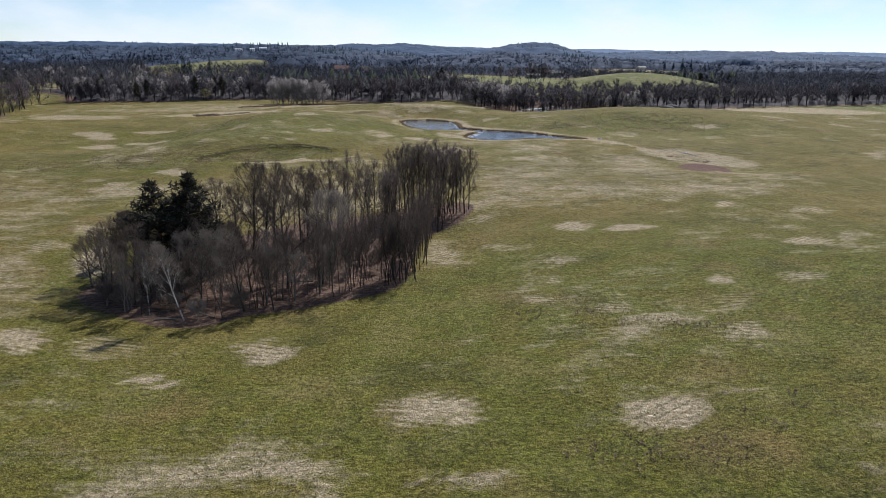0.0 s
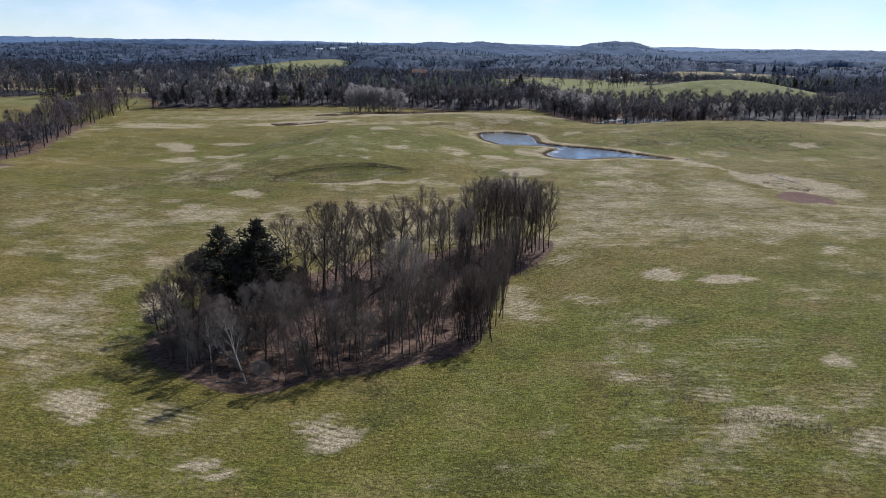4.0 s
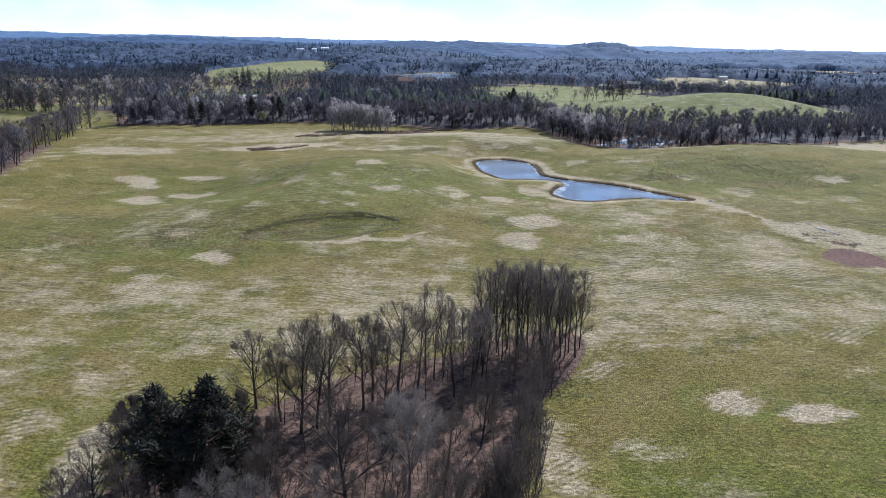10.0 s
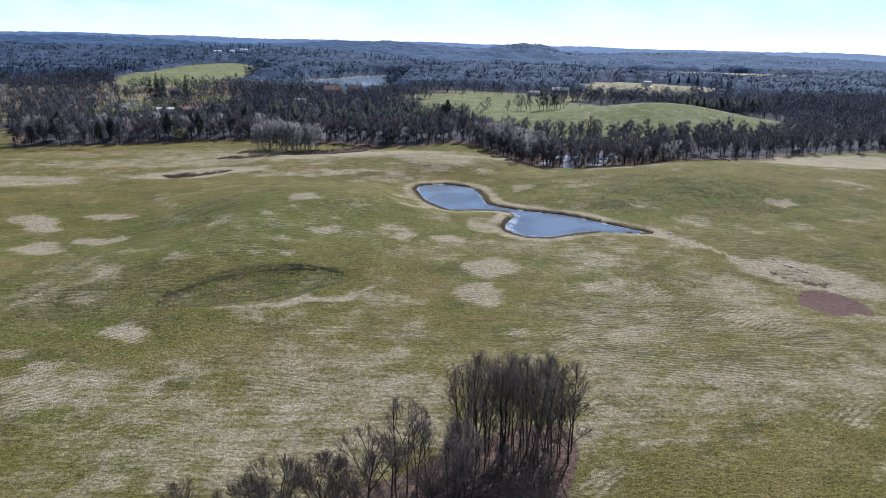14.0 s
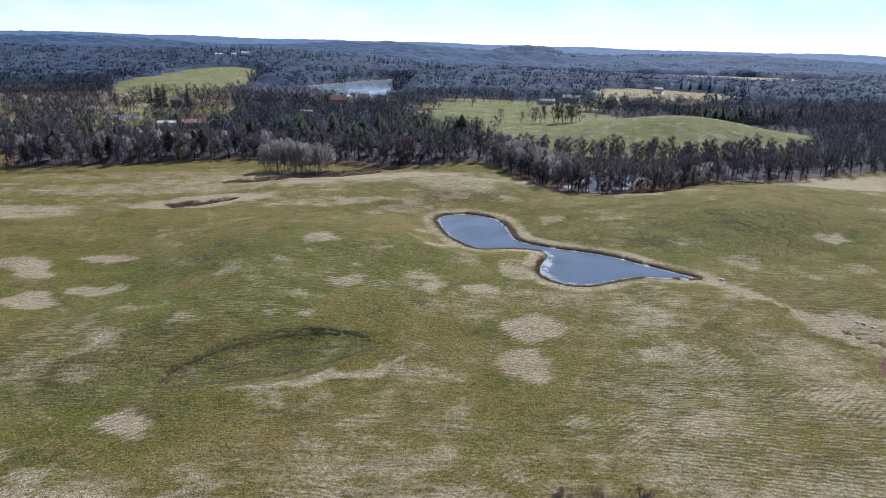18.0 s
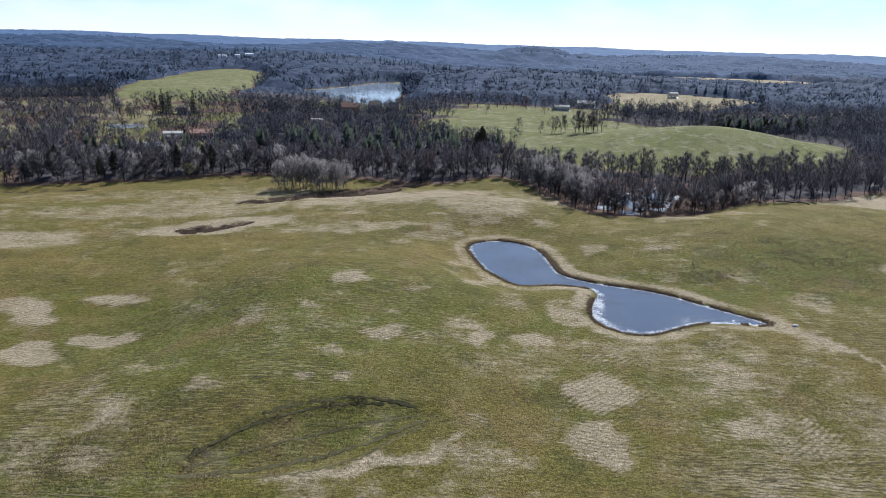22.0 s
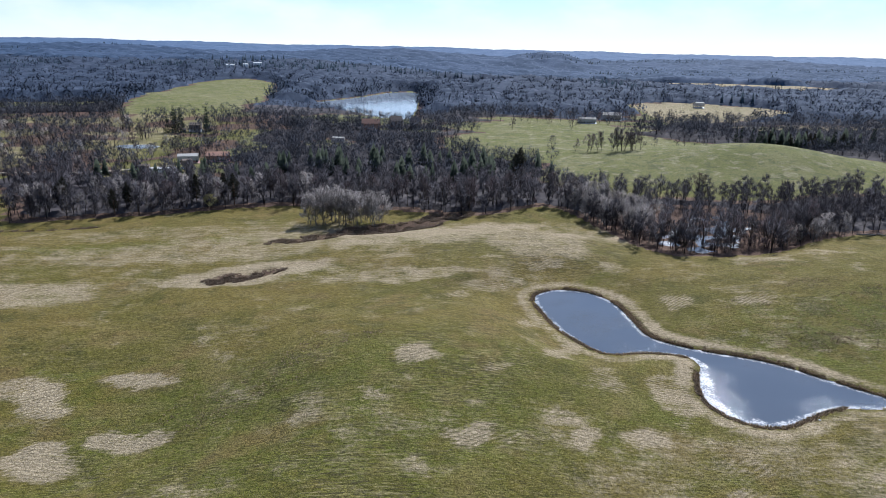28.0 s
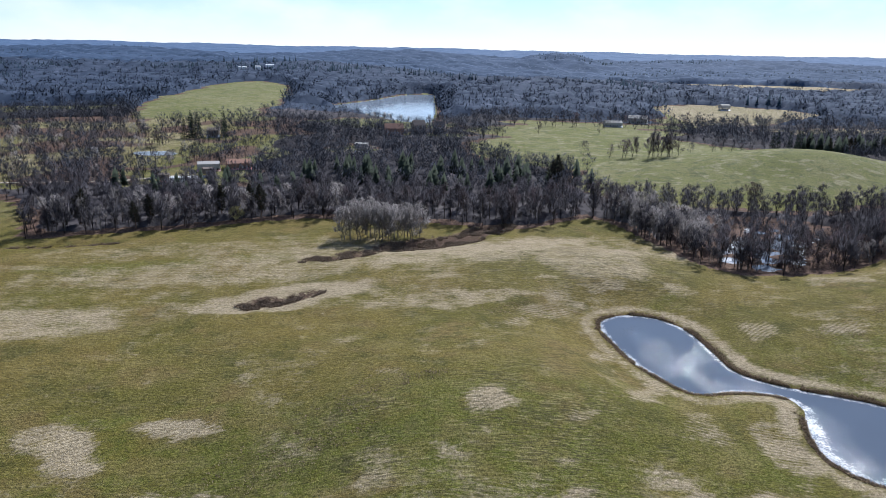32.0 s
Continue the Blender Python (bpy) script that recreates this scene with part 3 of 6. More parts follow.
PATCHES_HUMP = [(33, 270, 6.7, 3.7, 70, 0.7), (34, 272, 8.7, 4.5, 65, 0.75), (9, 278, 5.6, 3.6, 17, 0.5), (-48, 281, 5.6, 3.4, 17, 0.85), (-40, 282, 3.2, 2.5, 40, 0.65), (-50, 283, 5.1, 2.7, 15, 0.85), (-135, 284, 10.5, 6.1, -21, 0.95), (-23, 285, 4.5, 3, 41, 0.9), (-23, 285, 4.6, 2.8, 43, 0.85), (-60, 286, 4.3, 1.7, 3, 0.45), (-9, 287, 5.1, 3.4, 42, 0.9), (-10, 287, 6.1, 3.6, 38, 0.85), (-117, 292, 9.8, 3.8, -18, 0.95), (-121, 292, 8.2, 4.4, -21, 0.95), (-27, 293, 3.5, 2.4, 35, 0.65), (-46, 293, 3.5, 2, 22, 0.5)]
PATCHES_CREST = [(-69, 296, 4.9, 2.1, -4, 0.6), (-72, 298, 3.5, 1.9, -13, 0.55), (-146, 306, 10.1, 6, -45, 0.9), (2, 307, 14.3, 4.5, 80, 0.7), (4, 307, 5.7, 2.4, 72, 0.75), (-151, 309, 8.4, 5.2, -14, 0.75), (-14, 311, 7.4, 4, 54, 0.5), (-40, 311, 3.9, 2.4, 34, 0.55), (-59, 313, 6.4, 4.3, 7, 0.85), (-59, 313, 5.6, 4.9, 29, 0.95), (-11, 314, 10.2, 5.2, 67, 0.5), (-126, 315, 11.4, 4.3, -10, 0.95), (121, 319, 10, 4.3, 48, 0.5), (-20, 330, 9.9, 3.5, 58, 0.8), (-81, 332, 5.7, 2.5, -23, 0.5), (130, 351, 9, 4.4, 28, 0.8)]
PATCHES_POND = [(-24, 354, 6.7, 3.4, 62, 0.6), (48, 368, 6.6, 4.6, 41, 0.65), (52, 370, 6.6, 5.1, 49, 0.5), (22, 371, 6, 3.8, -83, 0.5), (26, 371, 5.8, 5.1, 50, 0.65), (23, 372, 6.4, 5.3, -84, 0.6), (-48, 372, 5.6, 4.5, 33, 0.5), (-184, 374, 7.9, 4.9, -12, 0.55), (-186, 375, 9.6, 5, -7, 0.75), (-37, 383, 11.3, 3.9, 21, 0.65), (-12, 405, 7.5, 3.1, 11, 0.65)]
PATCHES = PATCHES_SOUTH + PATCHES_GROVE + PATCHES_EAST + PATCHES_DISH + PATCHES_HUMP + PATCHES_CREST + PATCHES_POND
FAR_PATCHES = [(-59, 226.5, 9, 1.6, 8, 0.95), (-46, 230.5, 9, 2.0, 27, 1.0), (-36, 238.5, 7, 1.8, 50, 0.9), (-70, 392, 35, 9, 8, 0.6), (-119, 396, 34, 12, 25, 0.9), (-60, 450, 50, 8, 5, 0.9), (129, 352, 10, 5, 0, 0.6), (49, 379, 9, 5, 0, 0.5), (-12, 432, 24, 26, 40, 0.75), (13, 405, 8, 6, 0, 0.6), (-185, 372, 28, 14, 10, 0.7),
               (-150, 420, 60, 16, 8, 0.6), (150, 480, 50, 10, 8, 0.95), (230, 470, 70, 26, 5, 0.9), (72, 284, 28, 3.2, -62, 0.85), (62, 300, 10, 4, -50, 0.8), (95, 262, 22, 14, -30, 0.85), (-140, 455, 80, 9, 10, 0.5)]
BROAD_DRY = [(-20, 188, 125, 32, 4, 0.6), (-100, 175, 55, 40, 0, 0.4), (60, 225, 70, 52, -10, 0.65), (20, 275, 60, 25, 0, 0.5), (-90, 100, 40, 40, 0, 0.5), (-40, 405, 130, 30, 0, 0.3), (-40, 450, 150, 26, 5, 0.85)]
LUSH = [(-105, 226, 48, 20, 5, 1.0), (-70, 290, 62, 46, 20, 1.0), (-102, 300, 32, 24, 30, 1.0), (80, 345, 80, 36, 15, 1.0), (-90, 225, 40, 14, 0, 0.7), (40, 105, 75, 45, 20, 1.0), (-10, 60, 110, 30, 0, 0.8), (90, 350, 60, 24, 15, 0.8), (-5, 300, 8, 12, 30, 0.9), (5, 395, 10, 6, 30, 0.7), (-60, 239, 30, 11, 34, 1.0), (-100, 250, 40, 14, 25, 0.6), (-170, 430, 70, 8, 12, 0.7), (180, 640, 300, 180, 0, 1.0), (-335, 1120, 160, 400, 0, 1.0), (60, 780, 150, 160, 0, 0.9), (-160, 160, 60, 30, 0, 0.4)]
# rough grass; the oval at (-98, 305) paints the hump's slope shade
ROUGH_AND_SHADE = [(98, 355, 45, 24, 10, 0.6), (-108, 228, 36, 12, 5, 0.6), (-98, 305, 20, 10, 35, 0.6), (-80, 325, 14, 6, 20, 0.6), (52, 341, 16, 8, 10, 0.9), (20, 57, 9, 4, 0, 1.0), (38, 65, 5, 3, 0, 0.8), (31, 88, 8, 3, 0, 0.9), (17, 94, 7, 3, 0, 0.7), (34, 62, 5, 3, 0, 0.7), (75, 381, 14, 6, 10, 0.9), (60, 342, 12, 7, 20, 1.0), (45, 366, 8, 5, 0, 0.8), (105, 360, 22, 7, 10, 0.9), (-60, 241, 24, 8, 34, 1.0), (-95, 238, 16, 5, 20, 0.8),
         (-20, 258, 8, 4, 0, 0.8), (-40, 385, 20, 5, 10, 0.6), (48, 256, 10, 5, -20, 0.7)]
EARTH = (88, 242, 12.5, 8.5, 60)
MUD = [(90, 261.5, 9, 1.9, -40, 0.9), (-120, 393, 16, 3.6, 30, 0.7), (-72, 461, 25, 9, 25, 1.0), (-106, 440, 18, 4.5, 25, 0.7), (-46, 486, 18, 8, 48, 0.95), (-222, 452, 28, 1.6, 14, 0.7)]


GRID = {}


def build_ground():
    xs = axis(-5200, -180, 150, 5200, 2.1, 1.05)
    ys = axis(-2200, 30, 480, 5000, 2.1, 1.032)
    gx, gy = np.meshgrid(xs, ys)
    fx, fy = gx.ravel(), gy.ravel()
    z = land(fx, fy)
    nx, ny = len(xs), len(ys)
    GRID.update(xs=xs, ys=ys, z=z.reshape(ny, nx))
    i = np.arange(nx * ny).reshape(ny, nx)
    faces = np.stack([i[:-1, :-1], i[:-1, 1:], i[1:, 1:], i[1:, :-1]], -1).reshape(-1, 4)
    me = mesh_of("ground", np.stack([fx, fy, z], 1), faces, M_GROUND, True)
    wx = fx + 9 * (fbm(fx, fy, 9, 70, 3) - 0.5)
    wy = fy + 9 * (fbm(fx, fy, 9, 75, 3) - 0.5)
    dry = 0.36 * smooth(0.45, 0.72, fbm(fx, fy, 26, 80, 3)) + 0.3 * smooth(0.55, 0.75, fbm(fx, fy, 9, 83, 2))
    for cx, cy, a, b, deg, s in BROAD_DRY:
        dry = np.maximum(dry, s * (1 - smooth(0.5, 1.2, oval(wx, wy, cx, cy, a, b, deg))) * (0.25 + 1.2 * fbm(fx, fy, 16, 85, 3)))
    for cx, cy, a, b, deg, s in PATCHES + FAR_PATCHES:
        dry = np.maximum(dry, s * (1 - smooth(0.72, 1.18, oval(wx, wy, cx, cy, a, b, deg))))
    rp = random.Random(31)
    for i in range(36):
        cx, cy = rp.uniform(-150, 110), rp.uniform(225, 455)
        w = rp.uniform(2.2, 6.0)
        dry = np.maximum(dry, rp.uniform(0.3, 0.55) * (1 - smooth(0.45, 1.3, oval(wx, wy, cx, cy, w * 1.4, w * 0.8, rp.uniform(-20, 30)))))
    for i in range(14):
        cx, cy = rp.uniform(-110, 110), rp.uniform(45, 215)
        w = rp.uniform(1.5, 3.5)
        dry = np.maximum(dry, rp.uniform(0.35, 0.7) * (1 - smooth(0.5, 1.3, oval(wx, wy, cx, cy, w * 1.5, w * 0.8, rp.uniform(-20, 30)))))
    lush = np.zeros_like(dry)
    for cx, cy, a, b, deg, s in LUSH:
        lush = np.maximum(lush, s * (1 - smooth(0.4, 1.2, oval(wx, wy, cx, cy, a, b, deg))))
    ring = np.zeros_like(dry)
    for cx, cy, a, b, deg, s in PATCHES:
        if s >= 0.7:
            ring = np.maximum(ring, s * np.exp(-((oval(wx, wy, cx, cy, a + 1.5, b + 1.5, deg) - 1.25) / 0.25) ** 2))
    lush = np.maximum(lush, ring)
    mud = np.zeros_like(dry)
    for cx, cy, a, b, deg, s in MUD:
        mud = np.maximum(mud, s * (1 - smooth(0.7, 1.25, oval(wx, wy, cx, cy, a, b, deg))))
    near = oval(fx, fy, 15, 340, 75, 85, 0) < 1.2
    d = np.full_like(dry, 99.0)
    d[near] = shore_distance(fx[near], fy[near], POND)
    rim = np.where(d < 99, np.exp(-((d - 0.7) / 0.7) ** 2), 0)
    mud = np.maximum(mud, 0.5 * rim + np.where(d < 0, 1.0, 0))
    dry = np.maximum(dry, np.where(d < 99, 1.1 * np.exp(-((d - 4.0) / 2.8) ** 2) * (0.4 + fbm(fx, fy, 16, 88, 2)), 0))
    far_field = np.hypot(fx, fy) > 560
    dry = np.where(far_field, np.where((fx > 200) & (fy > 860), 0.95, 0.3) * (0.5 + fbm(fx, fy, 60, 90, 3)), dry)
    dry = np.where((fx < -250) & (fy > 560) & (fy < 860), 0.3 + 0.5 * fbm(fx, fy, 40, 92, 2), dry)
    lush = np.where(far_field, np.maximum(lush, 0.6), lush)
    litter = wooded(fx, fy) * np.where(village(fx, fy), 1.1 * 0.8 * smooth(0.34, 0.5, vnoise(fx, fy, 26, 140)), 1.0)
    g = shore_distance(fx, fy, GROVE)
    litter = np.maximum(litter, 1 - smooth(-3.0, 1.0, g))
    rows = np.zeros_like(dry)
    for cx, cy, a, b, deg in ((40, 215, 34, 24, 0), (-10, 432, 26, 24, 0), (0, 253, 12, 10, 0), (-79, 208, 11, 7, 0), (170, 650, 90, 50, 0)):
        rows = np.maximum(rows, 1 - smooth(0.7, 1.1, oval(fx, fy, cx, cy, a, b, deg)))
    for cx, cy, a, b, deg, s in PATCHES:
        rows = np.maximum(rows, 0.8 * (1 - smooth(0.9, 1.4, oval(fx, fy, cx, cy, a, b, deg))))
    rough = np.zeros_like(dry)
    for cx, cy, a, b, deg, s in ROUGH_AND_SHADE:
        rough = np.maximum(rough, s * (1 - smooth(0.4, 1.2, oval(wx, wy, cx, cy, a, b, deg))))
    earth = 1 - smooth(0.7, 1.15, oval(wx, wy, *EARTH))
    mown = 0.35 * smooth(120, 240, fy) * (1 - smooth(450, 600, fy))
    for cx, cy, a, b, deg in ((-95, 255, 75, 42, 10), (-60, 300, 60, 40, 20), (40, 225, 60, 24, -5), (-20, 425, 60, 34, 0), (95, 280, 40, 30, -30), (-140, 190, 50, 40, 0)):
        mown = np.maximum(mown, 1 - smooth(0.5, 1.15, oval(wx, wy, cx, cy, a, b, deg)))
    # green channel of earth: haze tint of the meadows, from 520 m outwards
    for name, r, gg, b in (("cover", dry, litter, mud), ("growth", lush, rows, rough), ("earth", earth, smooth(520, 600, np.hypot(fx, fy)) * np.where((fx < -200) & (fy < 860), 0.45, np.where((fx > 200) & (fy > 860), 0.55, 1.0)), mown)):
        at = me.color_attributes.new(name, "FLOAT_COLOR", "POINT")
        at.data.foreach_set("color", np.stack([r, gg, b, np.ones_like(r)], 1).astype(np.float32).ravel())
    tagged(new("ground", me), "rolling spring pasture of green and straw-dry grass", "ground", kind="structure")


build_ground()


def rest(x, y):
    """Height of the finished ground sheet."""
    x, y = np.asarray(x, float), np.asarray(y, float)
    xs, ys, z = GRID["xs"], GRID["ys"], GRID["z"]
    i, j = np.clip(np.searchsorted(xs, x) - 1, 0, len(xs) - 2), np.clip(np.searchsorted(ys, y) - 1, 0, len(ys) - 2)
    u, v = (x - xs[i]) / (xs[i + 1] - xs[i]), (y - ys[j]) / (ys[j + 1] - ys[j])
    return (z[j, i] * (1 - u) + z[j, i + 1] * u) * (1 - v) + (z[j + 1, i] * (1 - u) + z[j + 1, i + 1] * u) * v


def water_sheet(name, line, z, material, label, width, cell):
    """A level sheet cut to a shore line, with the distance from the bank kept on it."""
    lo, hi = line.min(0) - 3, line.max(0) + 3
    xs, ys = np.arange(lo[0], hi[0] + cell, cell), np.arange(lo[1], hi[1] + cell, cell)
    gx, gy = np.meshgrid(xs, ys)
    d = shore_distance(gx, gy, line)
    i = np.arange(gx.size).reshape(gx.shape)
    keep = np.minimum.reduce([d[:-1, :-1], d[1:, :-1], d[:-1, 1:], d[1:, 1:]]) < 1.5
    faces = np.stack([i[:-1, :-1], i[:-1, 1:], i[1:, 1:], i[1:, :-1]], -1)[keep]
    used, inv = np.unique(faces, return_inverse=True)
    me = mesh_of(name, np.stack([gx.ravel()[used], gy.ravel()[used], np.full(len(used), z)], 1), inv.reshape(faces.shape), material)
    side = width(gx.ravel()[used], gy.ravel()[used]) if callable(width) else width
    s = 1 - smooth(0.25, 1, -d.ravel()[used] / side)
    at = me.color_attributes.new("shore", "FLOAT_COLOR", "POINT")
    at.data.foreach_set("color", np.stack([s, s, s, np.ones_like(s)], 1).astype(np.float32).ravel())
    return tagged(new(name, me), label, "water", kind="structure")


water_sheet("water_pond", POND, POND_Z, M_POND, "small figure-eight pond with pale froth along its banks", lambda x, y: 2.8 + 4.5 * smooth(334, 312, y) * smooth(34, 14, x), 0.8)
water_sheet("water_lake", LAKE, LAKE_Z, M_LAKE_SHEEN, "long lake between wooded hills, sky reflection in its pale-blue colour", 3.0, 12.0)
SWAMP = spline([(50, 436), (66, 434), (76, 450), (86, 470), (104, 490), (122, 502), (118, 520), (92, 516), (74, 492), (56, 466), (46, 448)], 4)
water_sheet("water_swamp", SWAMP, SWAMP_Z, M_SWAMP_SHEEN, "flood water standing among bare alder trees, sky reflection in its pale colour", 6.0, 2.0)
VILLAGE_POND = spline([(-275, 676), (-262, 680), (-253, 675), (-251, 667), (-262, 664), (-273, 667)], 4)
water_sheet("water_village", VILLAGE_POND, VILLAGE_Z, M_LAKE_SHEEN, "small pond in the village meadow", 0.2, 2.0)

# ---------------------------------------------------------------- trees


def unit(v):
    return v / (np.linalg.norm(v) + 1e-9)


class Growth:
    """Collects tapered limbs and thin twigs of one tree."""

    def __init__(self, seed):
        self.rs = np.random.RandomState(seed)
        self.v, self.f, self.n = [], [], 0
        self.tv, self.tn = [], 0

    def tube(self, pts, radii, sides):
        pts = np.array(pts)
        rings = []
        for k, p in enumerate(pts):
            d = unit(pts[min(k + 1, len(pts) - 1)] - pts[max(k - 1, 0)])
            a = unit(np.cross(d, (0.3, 0.9, 0.2) if abs(d[1]) < 0.8 else (1, 0, 0)))
            b = np.cross(d, a)
            ang = np.arange(sides) * 2 * math.pi / sides
            rings.append(p + radii[k] * (np.cos(ang)[:, None] * a + np.sin(ang)[:, None] * b))
        base = self.n
        self.v.append(np.concatenate(rings))
        for k in range(len(pts) - 1):
            for s in range(sides):
                i, j = base + k * sides + s, base + k * sides + (s + 1) % sides
                self.f.append((i, j, j + sides))
                self.f.append((i, j + sides, i + sides))
        self.n += sides * len(pts)

    def limb(self, p, d, length, r0, r1, segs, wander, lift, sides):
        """A wandering limb; returns its points."""
        pts, d = [np.array(p, float)], unit(np.array(d, float))
        for k in range(segs):
            d = unit(d + wander * self.rs.normal(size=3) + np.array((0, 0, lift)))
            pts.append(pts[-1] + d * length / segs)
        self.tube(pts, np.linspace(r0, r1, segs + 1), sides)
        return pts

    def twig(self, p, d, length, width):
        a = unit(np.cross(d, self.rs.normal(size=3))) * width * 0.5
        self.tv.append((p - a, p + a, p + d * length))

    def spray(self, pts, count, length, width, spread, lift=0.15, start=0.25, sub=0):
        """Twigs along a limb, each with finer twigs of its own."""
        pts = np.array(pts)
        rs = self.rs
        for _ in range(count):
            t = start + (1 - start) * rs.rand()
            u = t * (len(pts) - 1)
            k = min(int(u), len(pts) - 2)
            p = pts[k] + (pts[k + 1] - pts[k]) * (u - k)
            along = unit(pts[k + 1] - pts[k])
            d = unit(along * 0.75 + 0.62 * spread * rs.normal(size=3) + np.array((0, 0, lift)))
            l = length * (0.6 + 0.8 * rs.rand())
            self.twig(p, d, l, width)
            for j in range(sub):
                q = p + d * l * (0.25 + 0.7 * rs.rand())
                self.twig(q, unit(d * 0.9 + 0.38 * rs.normal(size=3) + np.array((0, 0, 0.1))), l * (0.3 + 0.35 * rs.rand()), width * 0.72)

    def meshes(self, name, bark, twigs, soft=False):
        trunk = mesh_of(name + "_trunk", np.concatenate(self.v), self.f, bark, True)
        tv = np.array(self.tv).reshape(-1, 3)
        crown = mesh_of(name + "_crown", tv, np.arange(len(tv)).reshape(-1, 3), twigs)
        if soft:
            rounded(crown, crown_normals(tv, np.array((0, 0, tv[:, 2].max() * 0.42))))
        return trunk, crown


def spot(pts, t):
    u = t * (len(pts) - 1)
    k = min(int(u), len(pts) - 2)
    return pts[k] + (pts[k + 1] - pts[k]) * (u - k), unit(pts[k + 1] - pts[k])


def branch_tree(seed, h, reach, fork, limbs, kids=(4, 4), sprays=5, sub=4, twig=(1.3, 0.045), lean=0.6, trunk_r=None, stems=1, sides=6, top=0.82, fan=0.42, squat=0.45, light=False):
    """A bare tree that forks again and again until its twigs fill a domed crown."""
    g = Growth(seed)
    rs = g.rs
    mid = h * (fork + (1 - fork) * squat)
    up, down = h - mid, mid - h * fork * 0.8

    def room(p, d):
        """The way from p along d to the crown's outline."""
        tall = up if d[2] > 0 or p[2] > mid else down
        k = np.array((1 / reach, 1 / reach, 1 / tall))
        q, e = (p - np.array((0, 0, mid))) * k, d * k
        a, b, c = e @ e, 2 * q @ e, q @ q - 1
        disc = b * b - 4 * a * c
        return max((-b + math.sqrt(disc)) / (2 * a), 0.0) if disc > 0 else 0.0

    def grow(p, d, length, r, depth):
        last = depth == len(kids)
        if light and last:
            pts = [p, p + d * length]
            g.twig(p, d, length, r * 2)
        elif light:
            pts = g.limb(p, d, length, r, r * 0.42, 1 if depth else 2, 0.10, 0.05, 3)
        else:
            pts = g.limb(p, d, length, r, r * (0.3 if last else 0.42), 2 if last else 3, 0.10, 0.05, 3 if depth else 4)
        if last:
            for _ in range(sprays):
                q, qd = spot(pts, 0.15 + 0.85 * rs.rand())
                td = unit(qd + fan * 1.1 * rs.normal(size=3) + np.array((0, 0, 0.2)))
                l = min(twig[0] * (0.7 + 0.6 * rs.rand()), room(q, td) + 0.25)
                if l > 0.3:
                    g.twig(q, td, l, twig[1])
                    for _ in range(sub):
                        w = q + td * l * (0.2 + 0.75 * rs.rand())
                        g.twig(w, unit(td + 0.45 * rs.normal(size=3) + np.array((0, 0, 0.12))), l * (0.35 + 0.4 * rs.rand()), twig[1] * 0.7)
            return
        n = kids[depth]
        for i in range(n):
            q, qd = spot(pts, 0.22 + 0.78 * (i + rs.rand()) / n)
            out = unit(np.array((q[0], q[1], 0.001)))
            cd = unit(qd + fan * rs.normal(size=3) + 0.22 * out + np.array((0, 0, 0.22)))
            cl = min(length * (0.5 + 0.25 * rs.rand()), 0.75 * room(q, cd))
            if cl > 0.25:
                grow(q, cd, cl, r * 0.4, depth + 1)

    for k in range(stems):
        r = (trunk_r or h * 0.016) * (1 - 0.2 * k / stems)
        off = 0.45 * (stems > 1)
        tilt = 0.03 + 0.12 * (stems > 1)
        tall = h * top * (1 - 0.12 * k * rs.rand())
        axis_pts = g.limb((rs.normal() * off, rs.normal() * off, -0.5), (rs.normal() * tilt, rs.normal() * tilt, 1), tall, r, r * 0.22, 6, 0.05, 0.05, sides)
        turn = rs.rand() * 6.28
        for i in range(limbs):
            t = fork / top + (1.0 - fork / top) * (i + 0.6 * rs.rand()) / limbs
            p, d = spot(axis_pts, min(t, 0.99))
            turn += 2.4 + rs.normal() * 0.35
            o = lean * (1.15 - 0.75 * (i + 0.5) / limbs)
            ld = unit(np.array((math.cos(turn) * o, math.sin(turn) * o, 0.85)))
            ll = room(p, ld) * (0.6 + 0.15 * rs.rand())
            if ll > 0.4:
                grow(p, ld, ll, r * (0.5 - 0.25 * t), 0)
    return g


def pine_tree(seed, h, bare=0.35, width=0.22, whorls=11, needle=(0.75, 0.10), count=70, bark=None):
    """A pine: bare reddish trunk, level boughs with dark tufts of needles."""
    g = Growth(seed)
    rs = g.rs
    r = h * 0.016
    axis_pts = g.limb((0, 0, -0.4), (rs.normal() * 0.03, rs.normal() * 0.03, 1), h, r, r * 0.12, 7, 0.025, 0.03, 6)
    for w in range(whorls):
        t = bare + (0.97 - bare) * w / (whorls - 1)
        for b in range(5):
            p, d = spot(axis_pts, min(t + 0.02 * rs.rand(), 0.985))
            a = b * 1.257 + w * 0.7 + rs.normal() * 0.25
            s = (t - bare) / (1 - bare)
            reach = h * width * (0.55 + 1.1 * s if s < 0.4 else 1.0 - 0.95 * (s - 0.4) / 0.6 + 0.02) * (0.7 + 0.5 * rs.rand())
            bp = g.limb(p, (math.cos(a), math.sin(a), 0.15 + 0.5 * s), max(reach, 0.5), r * 0.22, r * 0.05, 3, 0.1, 0.08, 3)
            for _ in range(int(count * (0.35 + reach / (h * width)))):
                q, qd = spot(bp, 0.35 + 0.65 * rs.rand())
                q = q + rs.normal(size=3) * np.array((0.28, 0.28, 0.16)) * (0.5 + reach * 0.22)
                g.twig(q, unit(rs.normal(size=3) + np.array((0, 0, 0.5))), needle[0] * (0.6 + 0.8 * rs.rand()), needle[1] * 2.4)
    return g


